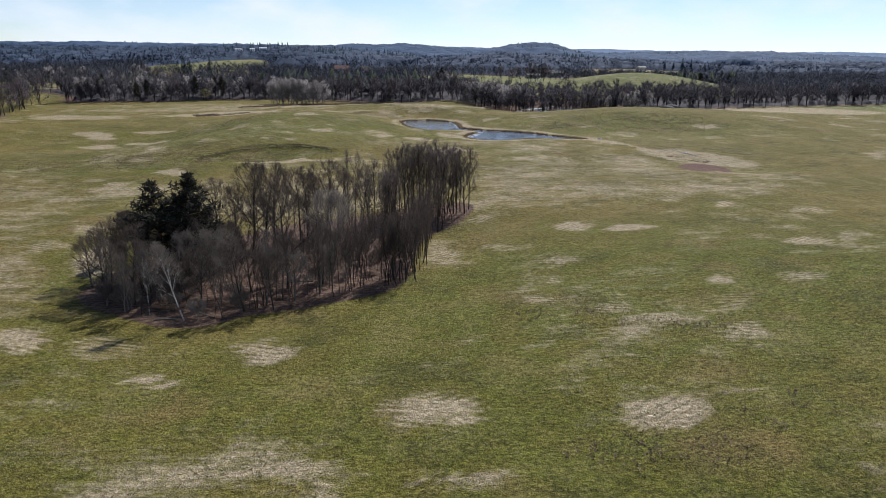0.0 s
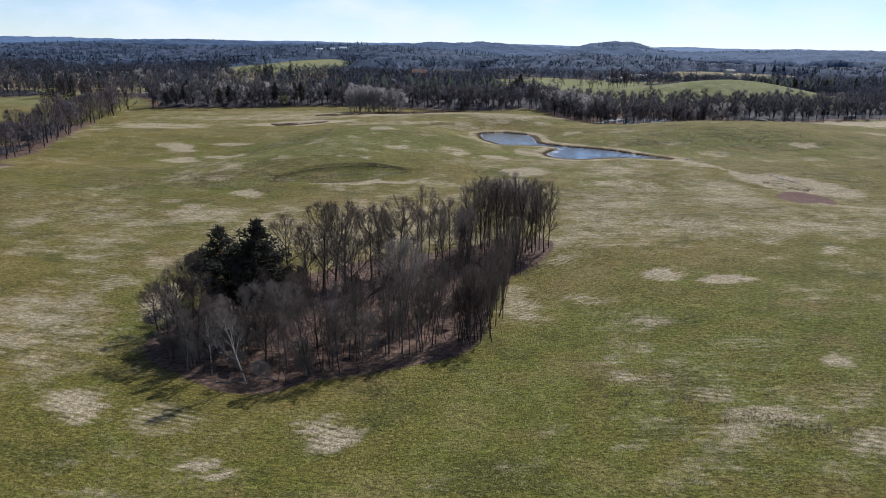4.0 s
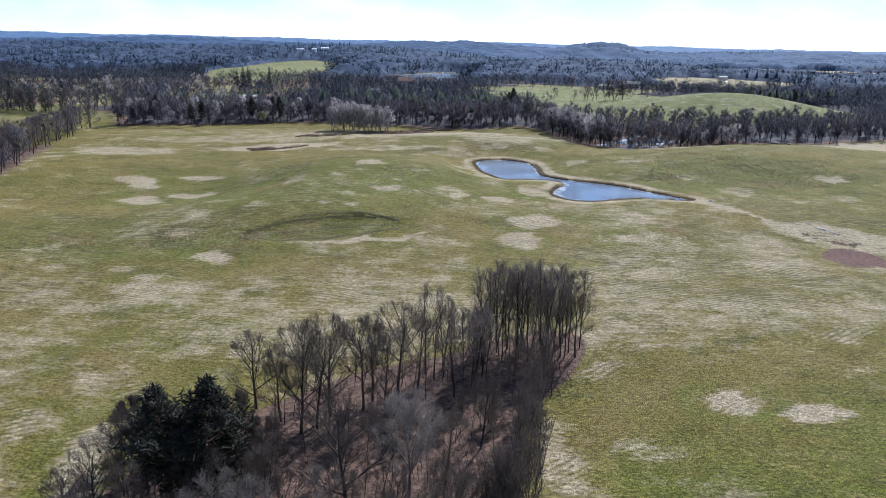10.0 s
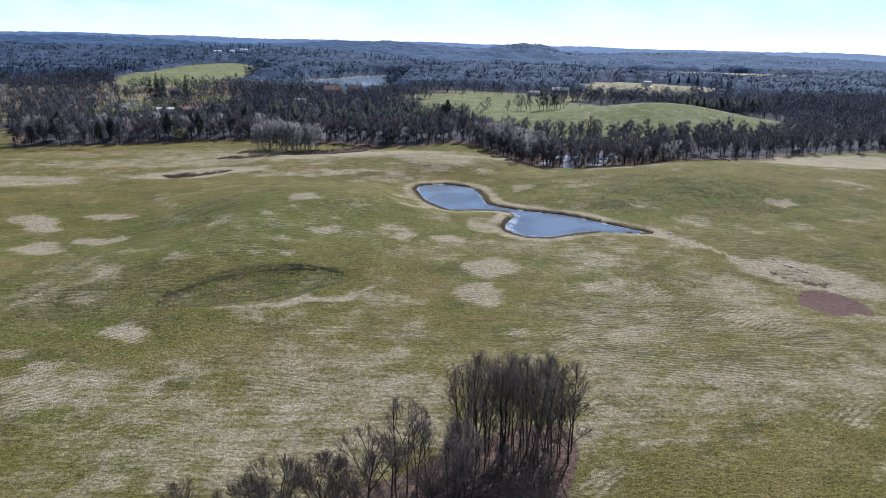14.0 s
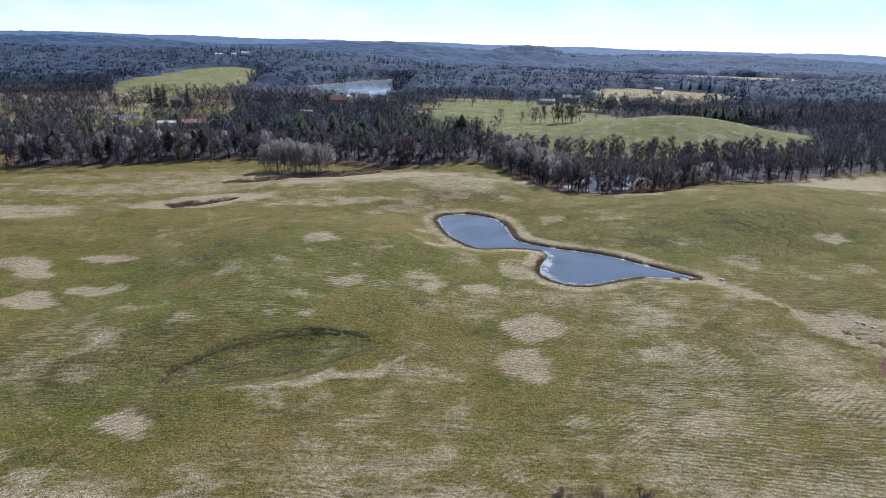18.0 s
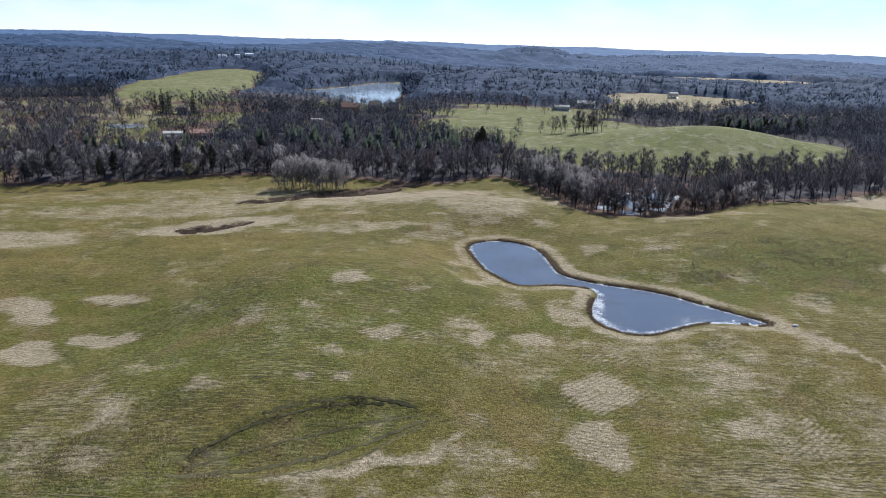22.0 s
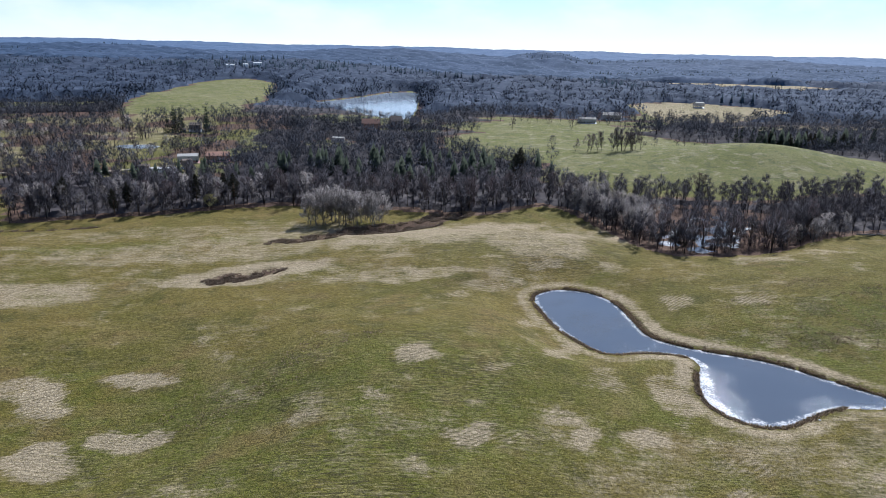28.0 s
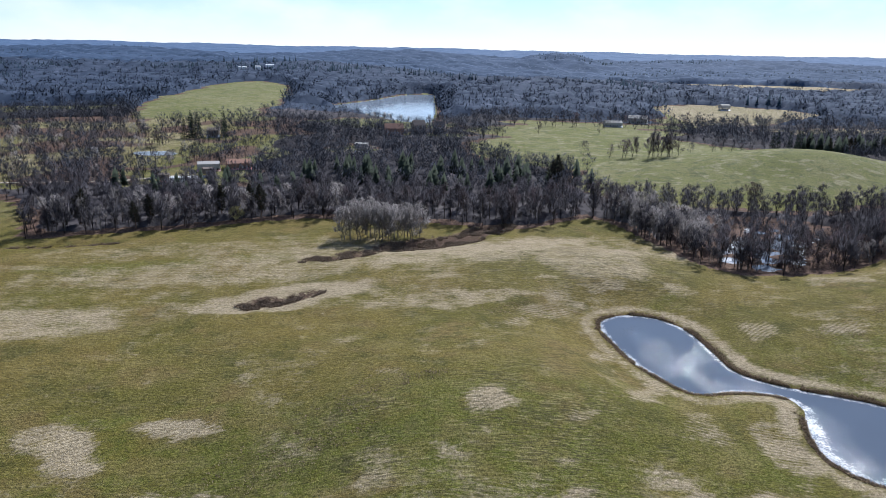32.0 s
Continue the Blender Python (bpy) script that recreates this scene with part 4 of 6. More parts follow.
def spruce_tree(seed, h, width=0.17, whorls=16, count=16):
    """A dark cone of drooping boughs."""
    g = Growth(seed)
    rs = g.rs
    g.limb((0, 0, -0.4), (0, 0, 1), h, h * 0.014, h * 0.002, 5, 0.008, 0.02, 5)
    for w in range(whorls):
        t = 0.08 + 0.9 * w / (whorls - 1)
        reach = h * width * (1.04 - t) * (0.85 + 0.3 * rs.rand())
        for b in range(7):
            a = b * 0.9 + w * 0.55 + rs.normal() * 0.2
            d = np.array((math.cos(a), math.sin(a), -0.35 + 0.5 * t))
            p = np.array((0, 0, h * t))
            for _ in range(max(2, int(count * (1.1 - t)))):
                q = p + d * reach * rs.rand() ** 0.6
                g.twig(q, unit(d + 0.55 * rs.normal(size=3) - np.array((0, 0, 0.25))), h * 0.055 * (0.6 + 0.7 * rs.rand()), h * 0.017)
    return g


def tree_thing(name, growth, bark, twigs, label, category="tree", group=""):
    """A tree as a thing with trunk and crown, kept out of sight below until copied."""
    top = new(name)
    tr, cr = growth.meshes(name, bark, twigs, "edge" in name)
    part("trunk", tr, bark, top)
    part("crown", cr, twigs, top)
    return tagged(top, label, category, group)


PLACED = {}


def plant(kind, x, y, scale=1.0, turn=0.0, lean=(0.0, 0.0), label="", group="", wide=1.0):
    """Sets a tree of a kind on the ground: the first is the kind itself, the rest are its copies."""
    m = Matrix.Translation((x, y, float(rest(x, y)))) @ pose(0, 0, 0, lean[0], lean[1], turn)
    if kind not in PLACED:
        ob = PLACED[kind] = KINDS[kind]()
        ob.matrix_basis = m @ Matrix.Diagonal((scale * wide, scale * wide, scale, 1))
    else:
        ob = copy_thing(PLACED[kind], m)
        ob.scale = (scale * wide, scale * wide, scale)
    return tagged(ob, label, "", group)


KINDS = {
    "oak_a": lambda: tree_thing("oak_tree", branch_tree(11, 15, 5.6, 0.18, 10, (4, 4), 5, 4, lean=0.95, trunk_r=0.3), M_BARK, M_TWIG, "bare spreading oak with dark bark and fine twigs"),
    "oak_b": lambda: tree_thing("oak_tree", branch_tree(12, 15, 5.0, 0.20, 10, (4, 4), 5, 4, lean=0.85, trunk_r=0.26), M_BARK, M_TWIG, "bare spreading oak with dark bark and fine twigs"),
    "oak_c": lambda: tree_thing("oak_tree", branch_tree(13, 15, 4.2, 0.18, 10, (4, 4), 5, 4, lean=0.65, trunk_r=0.23), M_BARK, M_TWIG, "bare upright oak with a forked dark trunk"),
    "oak_d": lambda: tree_thing("oak_tree", branch_tree(17, 12, 4.8, 0.08, 11, (5, 4), 7, 4, twig=(1.3, 0.09), lean=0.95, trunk_r=0.2), M_BARK, M_TWIG_DARK, "dense dark bare oak with low boughs"),
    "grey_a": lambda: tree_thing("willow_tree", branch_tree(14, 12, 4.3, 0.12, 9, (5, 4), 5, 4, lean=0.8, trunk_r=0.16), M_BARK_GREY, M_TWIG_GREY, "bare pale grey willow with a dense twiggy crown"),
    "grey_b": lambda: tree_thing("willow_tree", branch_tree(15, 13, 2.6, 0.15, 10, (4, 3), 5, 4, lean=0.45, trunk_r=0.14), M_BARK_GREY, M_TWIG_GREY, "pale grey upright tree with a feathery bare crown"),
    "pale_a": lambda: tree_thing("willow_tree", branch_tree(16, 13, 4.4, 0.2, 10, (5, 4), 5, 5, lean=0.8, trunk_r=0.2), M_BARK_GREY, M_TWIG_GREY, "silvery-grey bare willow among darker trees"),
    "alder_a": lambda: tree_thing("alder_tree", branch_tree(21, 17, 2.7, 0.28, 15, (4, 3), 3, 3, lean=0.45, trunk_r=0.16, top=0.95), M_BARK, M_TWIG_RED, "tall slender bare alder with a straight dark trunk"),
    "alder_b": lambda: tree_thing("alder_tree", branch_tree(22, 17, 3.3, 0.26, 9, (4, 3), 3, 3, lean=0.4, trunk_r=0.15, stems=2, top=0.93), M_BARK, M_TWIG_RED, "tall bare alder with twin dark stems"),
    "alder_c": lambda: tree_thing("alder_tree", branch_tree(23, 17, 2.4, 0.32, 14, (4, 3), 3, 3, lean=0.42, trunk_r=0.14, top=0.95), M_BARK, M_TWIG_RED, "tall slender bare alder with reddish-brown twigs"),
    "pole_a": lambda: tree_thing("young_tree", branch_tree(31, 12, 1.25, 0.34, 10, (3, 2), 4, 3, lean=0.4, trunk_r=0.085, top=0.94, light=True), M_BARK, M_TWIG, "slender young bare tree with rising reddish twigs"),
    "pole_b": lambda: tree_thing("young_tree", branch_tree(32, 12, 1.6, 0.30, 7, (3, 2), 4, 3, lean=0.4, trunk_r=0.08, stems=2, top=0.92, light=True), M_BARK, M_TWIG, "slender young bare tree with two stems"),
    "shrub_a": lambda: tree_thing("shrub", branch_tree(41, 5, 2.4, 0.04, 3, (4, 3), 4, 4, lean=0.5, trunk_r=0.05, stems=5, top=0.8, light=True), M_BARK_GREY, M_TWIG_GREY, "leafless grey bush with many stems", "bush"),
    "shrub_b": lambda: tree_thing("shrub", branch_tree(42, 5, 2.2, 0.04, 3, (4, 3), 4, 4, lean=0.5, trunk_r=0.05, stems=5, top=0.8, light=True), M_BARK, M_TWIG_RED, "leafless brown bush with many stems", "bush"),
    "pine_a": lambda: tree_thing("pine_tree", pine_tree(51, 17, 0.22, 0.24, 12, count=58), M_PINE_BARK, M_NEEDLE, "dark green pine with a ragged crown"),
    "pine_b": lambda: tree_thing("pine_tree", pine_tree(52, 17, 0.26, 0.22, 11, count=52), M_PINE_BARK, M_NEEDLE, "dark green pine with a bare lower trunk"),
    "spruce": lambda: tree_thing("spruce_tree", spruce_tree(53, 20), M_BARK, M_SPRUCE, "dark conical spruce with drooping boughs"),
    "edge_oak_a": lambda: tree_thing("field_edge_tree", branch_tree(61, 16, 5.8, 0.07, 8, (4, 3), 3, 3, twig=(1.9, 0.18), lean=0.8, trunk_r=0.28, sides=4, light=True), M_BARK, M_TWIG_EDGE, "bare broad-crowned tree at the field's edge"),
    "edge_oak_b": lambda: tree_thing("field_edge_tree", branch_tree(62, 16, 4.9, 0.08, 8, (4, 3), 3, 3, twig=(1.9, 0.18), lean=0.7, trunk_r=0.25, sides=4, light=True), M_BARK, M_TWIG_EDGE_RED, "bare brownish tree at the field's edge"),
    "edge_grey": lambda: tree_thing("field_edge_tree", branch_tree(63, 16, 4.4, 0.06, 8, (4, 3), 3, 3, twig=(1.9, 0.18), lean=0.7, trunk_r=0.2, sides=4, light=True), M_BARK_GREY, M_TWIG_PALE, "pale grey bare tree at the field's edge"),
    "edge_alder_a": lambda: tree_thing("field_edge_alder", branch_tree(64, 18, 3.1, 0.14, 10, (3, 3), 3, 3, twig=(1.8, 0.17), lean=0.45, trunk_r=0.2, sides=4, top=0.93, light=True), M_BARK, M_TWIG_EDGE, "slender bare alder at the edge of the wood"),
    "edge_alder_b": lambda: tree_thing("field_edge_alder", branch_tree(65, 18, 2.9, 0.18, 10, (3, 3), 3, 3, twig=(1.8, 0.17), lean=0.42, trunk_r=0.2, sides=4, top=0.93, light=True), M_BARK, M_TWIG_EDGE_RED, "slender bare alder with reddish twigs at the edge of the wood"),
    "edge_pale": lambda: tree_thing("field_edge_birch", branch_tree(66, 17, 3.3, 0.08, 9, (4, 3), 3, 3, twig=(1.8, 0.17), lean=0.5, trunk_r=0.18, sides=4, top=0.92, light=True), M_BARK_GREY, M_TWIG_PALE, "pale upright birch at the edge of the wood"),
    "edge_shrub_a": lambda: tree_thing("edge_shrub", branch_tree(67, 5, 2.8, 0.03, 2, (3, 2), 4, 3, twig=(1.3, 0.11), lean=0.6, trunk_r=0.06, stems=5, sides=3, light=True), M_BARK_GREY, M_TWIG_EDGE, "leafless grey bush along the edge of the wood", "bush"),
    "edge_shrub_b": lambda: tree_thing("edge_shrub", branch_tree(68, 5, 2.5, 0.03, 2, (3, 2), 4, 3, twig=(1.3, 0.11), lean=0.6, trunk_r=0.06, stems=5, sides=3, light=True), M_BARK, M_TWIG_EDGE_RED, "leafless brown bush along the edge of the wood", "bush"),
    "yellow": lambda: tree_thing("edge_willow", branch_tree(71, 6, 2.9, 0.1, 8, (4, 3), 4, 3, twig=(1.2, 0.11), lean=0.8, trunk_r=0.14, light=True), M_BARK, M_TWIG_YELLOW, "small round willow with yellow-green spring twigs"),
    "birch": lambda: tree_thing("birch_tree", branch_tree(54, 12, 2.2, 0.34, 10, (4, 3), 4, 4, lean=0.5, trunk_r=0.12, top=0.94), M_BIRCH, M_TWIG_GREY, "bare birch with a whitish trunk"),
}

# --- the grove: kind, x, y, scale for the trees that stand out, then the thinner ones between
rng = random.Random(4)
GROVE_TAG = "trees of the grove in the pasture"
BACK_ROW = [("oak_a", -46.0, 143.8, 0.86), ("oak_c", -37.4, 138.3, 1.19), ("oak_b", -34.1, 143.5, 1.12), ("oak_a", -26.5, 120.1, 1.10), ("oak_b", -29.5, 146.1, 1.04), ("oak_c", -28.6, 149.2, 0.94), ("oak_b", -24.6, 151.1, 1.10), ("oak_c", -25.8, 144.9, 0.96), ("alder_b", -19.7, 158.4, 1.04), ("alder_a", -18.1, 162.3, 0.79),
            ("alder_c", -13.8, 147.2, 1.02), ("oak_c", -21.8, 154.0, 0.88), ("pale_a", -19.2, 122.5, 1.18), ("oak_b", -35.3, 139.9, 1.03), ("oak_c", -41.2, 141.0, 0.85), ("oak_b", -11.1, 159.5, 0.80), ("oak_b", 3.0, 167.9, 0.63), ("oak_c", 5.7, 167.8, 0.82), ("oak_c", -10.7, 137.1, 0.76), ("oak_b", -15.5, 152.0, 0.78)]
DARK_CORNER = [("pine_a", -42.8, 117.5, 1.10), ("pine_b", -47.4, 117.3, 1.02), ("pine_a", -45.0, 121.5, 0.9), ("oak_d", -45.4, 131.8, 0.80), ("oak_d", -56.4, 127.3, 0.82), ("oak_b", -55.3, 120.7, 0.76), ("oak_b", -56.8, 116.5, 0.70), ("oak_d", -49.5, 124.0, 0.92), ("oak_d", -52.5, 121.4, 0.88), ("oak_a", -53.5, 110.9, 0.70),
               ("oak_c", -47.9, 109.7, 0.78), ("oak_b", -46.7, 103.7, 0.70), ("oak_d", -41.0, 121.6, 0.72), ("oak_a", -57.5, 112.5, 0.58), ("oak_d", -39.5, 127.0, 0.7)]
FRONT_ROW = [("grey_a", -39.3, 111.2, 0.80), ("grey_a", -35.0, 109.5, 0.82), ("oak_c", -29.2, 101.0, 0.67), ("oak_b", -31.1, 111.9, 0.61), ("grey_b", -41.0, 107.0, 0.75), ("birch", -42.5, 98.8, 0.72), ("oak_c", -24.9, 101.5, 0.52), ("grey_b", -29.1, 114.9, 0.68), ("oak_c", -35.9, 117.7, 0.6), ("grey_a", -22.8, 106.3, 0.6), ("oak_c", -19.9, 115.5, 0.6),
             ("oak_b", -14.9, 126.6, 0.64), ("grey_b", -50.5, 102.5, 0.7), ("grey_b", -46.5, 99.5, 0.62), ("oak_c", -52.0, 105.5, 0.66), ("grey_a", -44.5, 106.5, 0.7), ("grey_a", -33.5, 104.0, 0.62), ("oak_b", -36.5, 103.5, 0.6), ("grey_a", -27.0, 108.5, 0.66), ("oak_b", -41.5, 113.5, 0.72), ("oak_c", -25.5, 113.5, 0.62)]
for kind, x, y, s in BACK_ROW + DARK_CORNER + [(k, u, v, w * 1.12) for k, u, v, w in FRONT_ROW]:
    plant(kind, x, y, s, rng.random() * 360, (rng.gauss(0, 2), rng.gauss(0, 2)), group=GROVE_TAG, wide=1.45 if "pine" in kind else 1.0)
plant("birch", -37.0, 97.2, 1.0, 40, (4, -17), "pale birch leaning over beside the dark pines", GROVE_TAG)
for i in range(25):                                    # tall alders at the far end
    a, r = i * 2.4, math.sqrt((i + rng.random()) / 25)
    plant(rng.choice(["alder_a", "alder_b", "alder_c"]), -2.5 + 10.0 * r * math.cos(a), 170.5 + 5.5 * r * math.sin(a), rng.uniform(0.94, 1.1) * (1 - 0.16 * r * r), rng.random() * 360, (rng.gauss(0, 1.2), rng.gauss(0, 1.2)), group=GROVE_TAG)
for i in range(6):
    plant("alder_b", rng.uniform(-17, -8), rng.uniform(153, 164), rng.uniform(0.7, 0.9), rng.random() * 360, group=GROVE_TAG)
EDGE = [(-27, 101), (-21.7, 106), (-15.5, 107.5), (-9.8, 113.8), (-4.6, 116.5), (-2.6, 127), (-2.0, 140), (-1.7, 148), (4, 160)]
for i in range(64):                                    # slender stems along the sunny side
    k = rng.random() * 7.8
    a, b = EDGE[int(k)], EDGE[int(k) + 1]
    f = k - int(k)
    plant(rng.choice(["pole_a", "pole_b", "pole_a", "pole_a"]), a[0] + (b[0] - a[0]) * f - abs(rng.gauss(0, 2.4)), a[1] + (b[1] - a[1]) * f + abs(rng.gauss(0, 2)), rng.uniform(0.78, 1.0), rng.random() * 360, (rng.gauss(0, 2), rng.gauss(0, 2)), group=GROVE_TAG)
for i in range(14):                                    # the close thicket at the corner
    plant(rng.choice(["pole_b", "pole_a"]), -6.6 + rng.gauss(0, 2.0), 118.0 + rng.gauss(0, 1.8), rng.uniform(0.9, 1.06), rng.random() * 360, group=GROVE_TAG)
for i in range(12):                                    # low trees along the front
    k = i / 12 * 3.9
    a, b = EDGE[int(k)], EDGE[int(k) + 1]
    plant(rng.choice(["grey_b", "oak_c", "pole_b"]), a[0] + (b[0] - a[0]) * (k - int(k)) - 1.5, a[1] + (b[1] - a[1]) * (k - int(k)) + 1.5 + rng.random() * 3, rng.uniform(0.5, 0.7), rng.random() * 360, group=GROVE_TAG)
made = 0
while made < 110:                                       # undergrowth
    x, y = rng.uniform(-58, 10), rng.uniform(95, 180)
    if shore_distance(np.array([x]), np.array([y]), GROVE)[0] < -3:
        made += 1
        low = x < -25 and y < 115
        plant(rng.choice(["shrub_a", "shrub_b", "pole_b"] if low else ["pole_a", "pole_b", "shrub_b", "pole_a"]), x, y, rng.uniform(0.55, 0.95), rng.random() * 360, (rng.gauss(0, 3), rng.gauss(0, 3)), group=GROVE_TAG)

# --- trees along the field's edge, each a thing of its own
EDGE_TAG = "trees along the edge of the pasture"
plant("yellow", -160, 492.5, 1.25, 30, group=EDGE_TAG)


def along(line, count, off, kinds, lo, hi, seed, tag=EDGE_TAG):
    """Trees in a loose row along an open line, set back from it."""
    r = random.Random(seed)
    p = np.array(line, float)
    seg = np.hypot(*np.diff(p, axis=0).T)
    cum = np.concatenate([[0], np.cumsum(seg)])
    for i in range(count):
        s = cum[-1] * (i + r.random()) / count
        k = min(int(np.searchsorted(cum, s)) - 1, len(seg) - 1)
        k = max(k, 0)
        d = (p[k + 1] - p[k]) / seg[k]
        q = p[k] + d * (s - cum[k]) + np.array((-d[1], d[0])) * (off * r.random())
        plant(r.choice(kinds), q[0], q[1], r.uniform(lo, hi), r.random() * 360, (r.gauss(0, 2), r.gauss(0, 2)), group=tag)


along([(-191, 234), (-190, 252), (-193, 282), (-208, 325), (-224, 366), (-236, 413), (-248, 452)], 50, 9, ["edge_oak_a", "edge_oak_b", "edge_oak_a", "edge_oak_b"], 0.8, 1.1, 5)
along([(-236, 462), (-222, 471), (-180, 487), (-137, 507), (-112, 507)], 50, 10, ["edge_pale", "edge_grey", "edge_pale", "edge_alder_a", "pine_b", "edge_oak_b"], 0.7, 1.0, 6)
along([(-96, 500), (-70, 500), (-45, 490), (-30, 496), (2, 518), (18, 500)], 34, 12, ["edge_alder_a", "edge_alder_b", "edge_oak_b"], 0.8, 1.05, 7)
along([(36, 446), (46, 432), (66, 436), (97, 447), (133, 466)], 50, 14, ["edge_alder_a", "edge_alder_b", "edge_oak_a", "edge_oak_b"], 0.5, 0.95, 8)
along([(20, 490), (27, 465), (34, 441), (46, 430), (66, 433), (97, 445), (133, 464)], 30, 5, ["edge_shrub_a", "edge_shrub_b"], 0.8, 1.4, 28)
along([(-236, 460), (-222, 468), (-180, 484), (-137, 504), (-90, 500), (-45, 488), (0, 512)], 30, 6, ["edge_shrub_a", "edge_shrub_b"], 0.7, 1.2, 29)
along([(8, 514), (16, 497), (25, 470), (30, 452)], 46, 22, ["edge_pale", "edge_grey", "edge_pale"], 0.72, 0.95, 18)
along([(98, 442), (120, 452), (136, 460)], 9, 6, ["edge_grey", "edge_pale"], 0.5, 0.7, 19)
along([(140, 500), (180, 506), (226, 522), (300, 530)], 28, 10, ["edge_oak_a", "edge_alder_a"], 0.6, 0.8, 9)
for i in range(26):                                    # the pale clump that stands out in the field
    k, v = (i + 0.5) / 26, rng.random()
    plant(rng.choice(["edge_pale", "edge_grey", "edge_pale"]), -110 + 34 * k, 466 + 13 * v - 6 * k, rng.uniform(0.78, 0.92) + 0.2 * math.sin(math.pi * min(k * 1.2, 1)) * rng.random(), rng.random() * 360, (rng.gauss(0, 3), rng.gauss(0, 3)), group="pale clump of trees beside the wet hollow", wide=1.35)
for kind, x, y, s in [("oak_a", 88, 527, 1.1), ("oak_b", 155, 458, 0.35), ("pine_a", -1, 576, 1.15), ("pine_b", -5, 572, 1.0), ("edge_oak_a", 36, 685, 0.7), ("edge_oak_b", 52, 673, 0.6), ("edge_oak_a", 117, 697, 0.5), ("edge_oak_a", 81, 835, 0.8), ("edge_oak_b", 22, 815, 0.7), ("edge_oak_a", 140, 714, 0.45), ("edge_oak_b", 147, 715, 0.45), ("edge_oak_a", 155, 716, 0.42), ("edge_oak_b", 163, 717, 0.45), ("edge_oak_a", 171, 718, 0.42)]:
    plant(kind, x, y, s, rng.random() * 360, group="lone trees on the meadows")
for i in range(18):
    plant(rng.choice(["edge_oak_b", "edge_alder_a"]), rng.uniform(59, 98), rng.uniform(664, 678), rng.uniform(0.7, 1.0), rng.random() * 360, group="small copse on the green hill")
for i in range(26):
    plant(rng.choice(["spruce", "edge_alder_a", "edge_oak_b", "edge_oak_a"]), -324 + rng.gauss(0, 13), 512 + rng.gauss(0, 5), rng.uniform(0.75, 1.0), rng.random() * 360, group="dark clump of trees on the side field")

for i in range(48):
    x, y = rng.uniform(-420, -212), rng.uniform(562, 770)
    if oval(x, y, -263, 672, 16, 12, 0) > 1 and oval(x, y, -200, 613, 24, 16, 20) > 1 and oval(x, y, -246, 749, 9, 9, 0) > 1:
        plant(rng.choice(["edge_oak_a", "edge_oak_b", "edge_oak_a", "edge_grey"]), x, y, rng.uniform(0.5, 0.85), rng.random() * 360, group="single trees round the village")
along([(48, 876), (90, 894), (130, 905), (200, 925)], 22, 12, ["edge_oak_a", "edge_oak_b", "edge_alder_a"], 0.5, 0.85, 33, "trees round the farm")

# ---------------------------------------------------------------- woods too far and too many to count
def sown(lo, hi, step_at, seed, room=lambda x, y: np.ones_like(x, bool)):
    """Scattered places between two distances, inside the wedge of land ahead."""
    rs = np.random.RandomState(seed)
    xs, ys = [], []
    y = lo
    while y < hi:
        s = step_at(y)
        half = 0.75 * y + 60
        x = np.arange(-half, 0.67 * y + 20, s)
        xs.append(x + s * 0.9 * (rs.rand(len(x)) - 0.5))
        ys.append(y + s * 0.9 * (rs.rand(len(x)) - 0.5))
        y += s
    x, y = np.concatenate(xs), np.concatenate(ys)
    keep = wooded(x, y) & room(x, y)
    return x[keep], y[keep], rs


def scatter(name, templates, x, y, size, rs, material, label, lift=0.3):
    """Joins many low trees into one mesh of kind stuff."""
    z = rest(x, y)
    size = size * (1 - 0.55 * (oval(x, y, -150, 925, 120, 95, 0) < 1))
    pick = rs.randint(len(templates), size=len(x))
    allv, allf, alln, n = [], [], [], 0
    for k, (tv, tf) in enumerate(templates):
        idx = np.where(pick == k)[0]
        if not len(idx):
            continue
        tn = crown_normals(tv, np.array((0, 0, tv[:, 2].max() * 0.45)), lift)
        a = rs.rand(len(idx)) * 6.283
        s = size[idx]
        c, sn = np.cos(a)[:, None], np.sin(a)[:, None]
        vx = (tv[None, :, 0] * c - tv[None, :, 1] * sn) * s[:, None] + x[idx, None]
        vy = (tv[None, :, 0] * sn + tv[None, :, 1] * c) * s[:, None] + y[idx, None]
        vz = tv[None, :, 2] * s[:, None] + z[idx, None]
        allv.append(np.stack([vx, vy, vz], -1).reshape(-1, 3))
        alln.append(np.stack([tn[None, :, 0] * c - tn[None, :, 1] * sn, tn[None, :, 0] * sn + tn[None, :, 1] * c, np.repeat(tn[None, :, 2], len(idx), 0)], -1).reshape(-1, 3))
        allf.append((tf[None] + (np.arange(len(idx)) * len(tv))[:, None, None] + n).reshape(-1, 3))
        n += len(idx) * len(tv)
    me = rounded(mesh_of(name, np.concatenate(allv), np.concatenate(allf), material), np.concatenate(alln))
    return tagged(new(name, me), label, "woodland", kind="stuff")


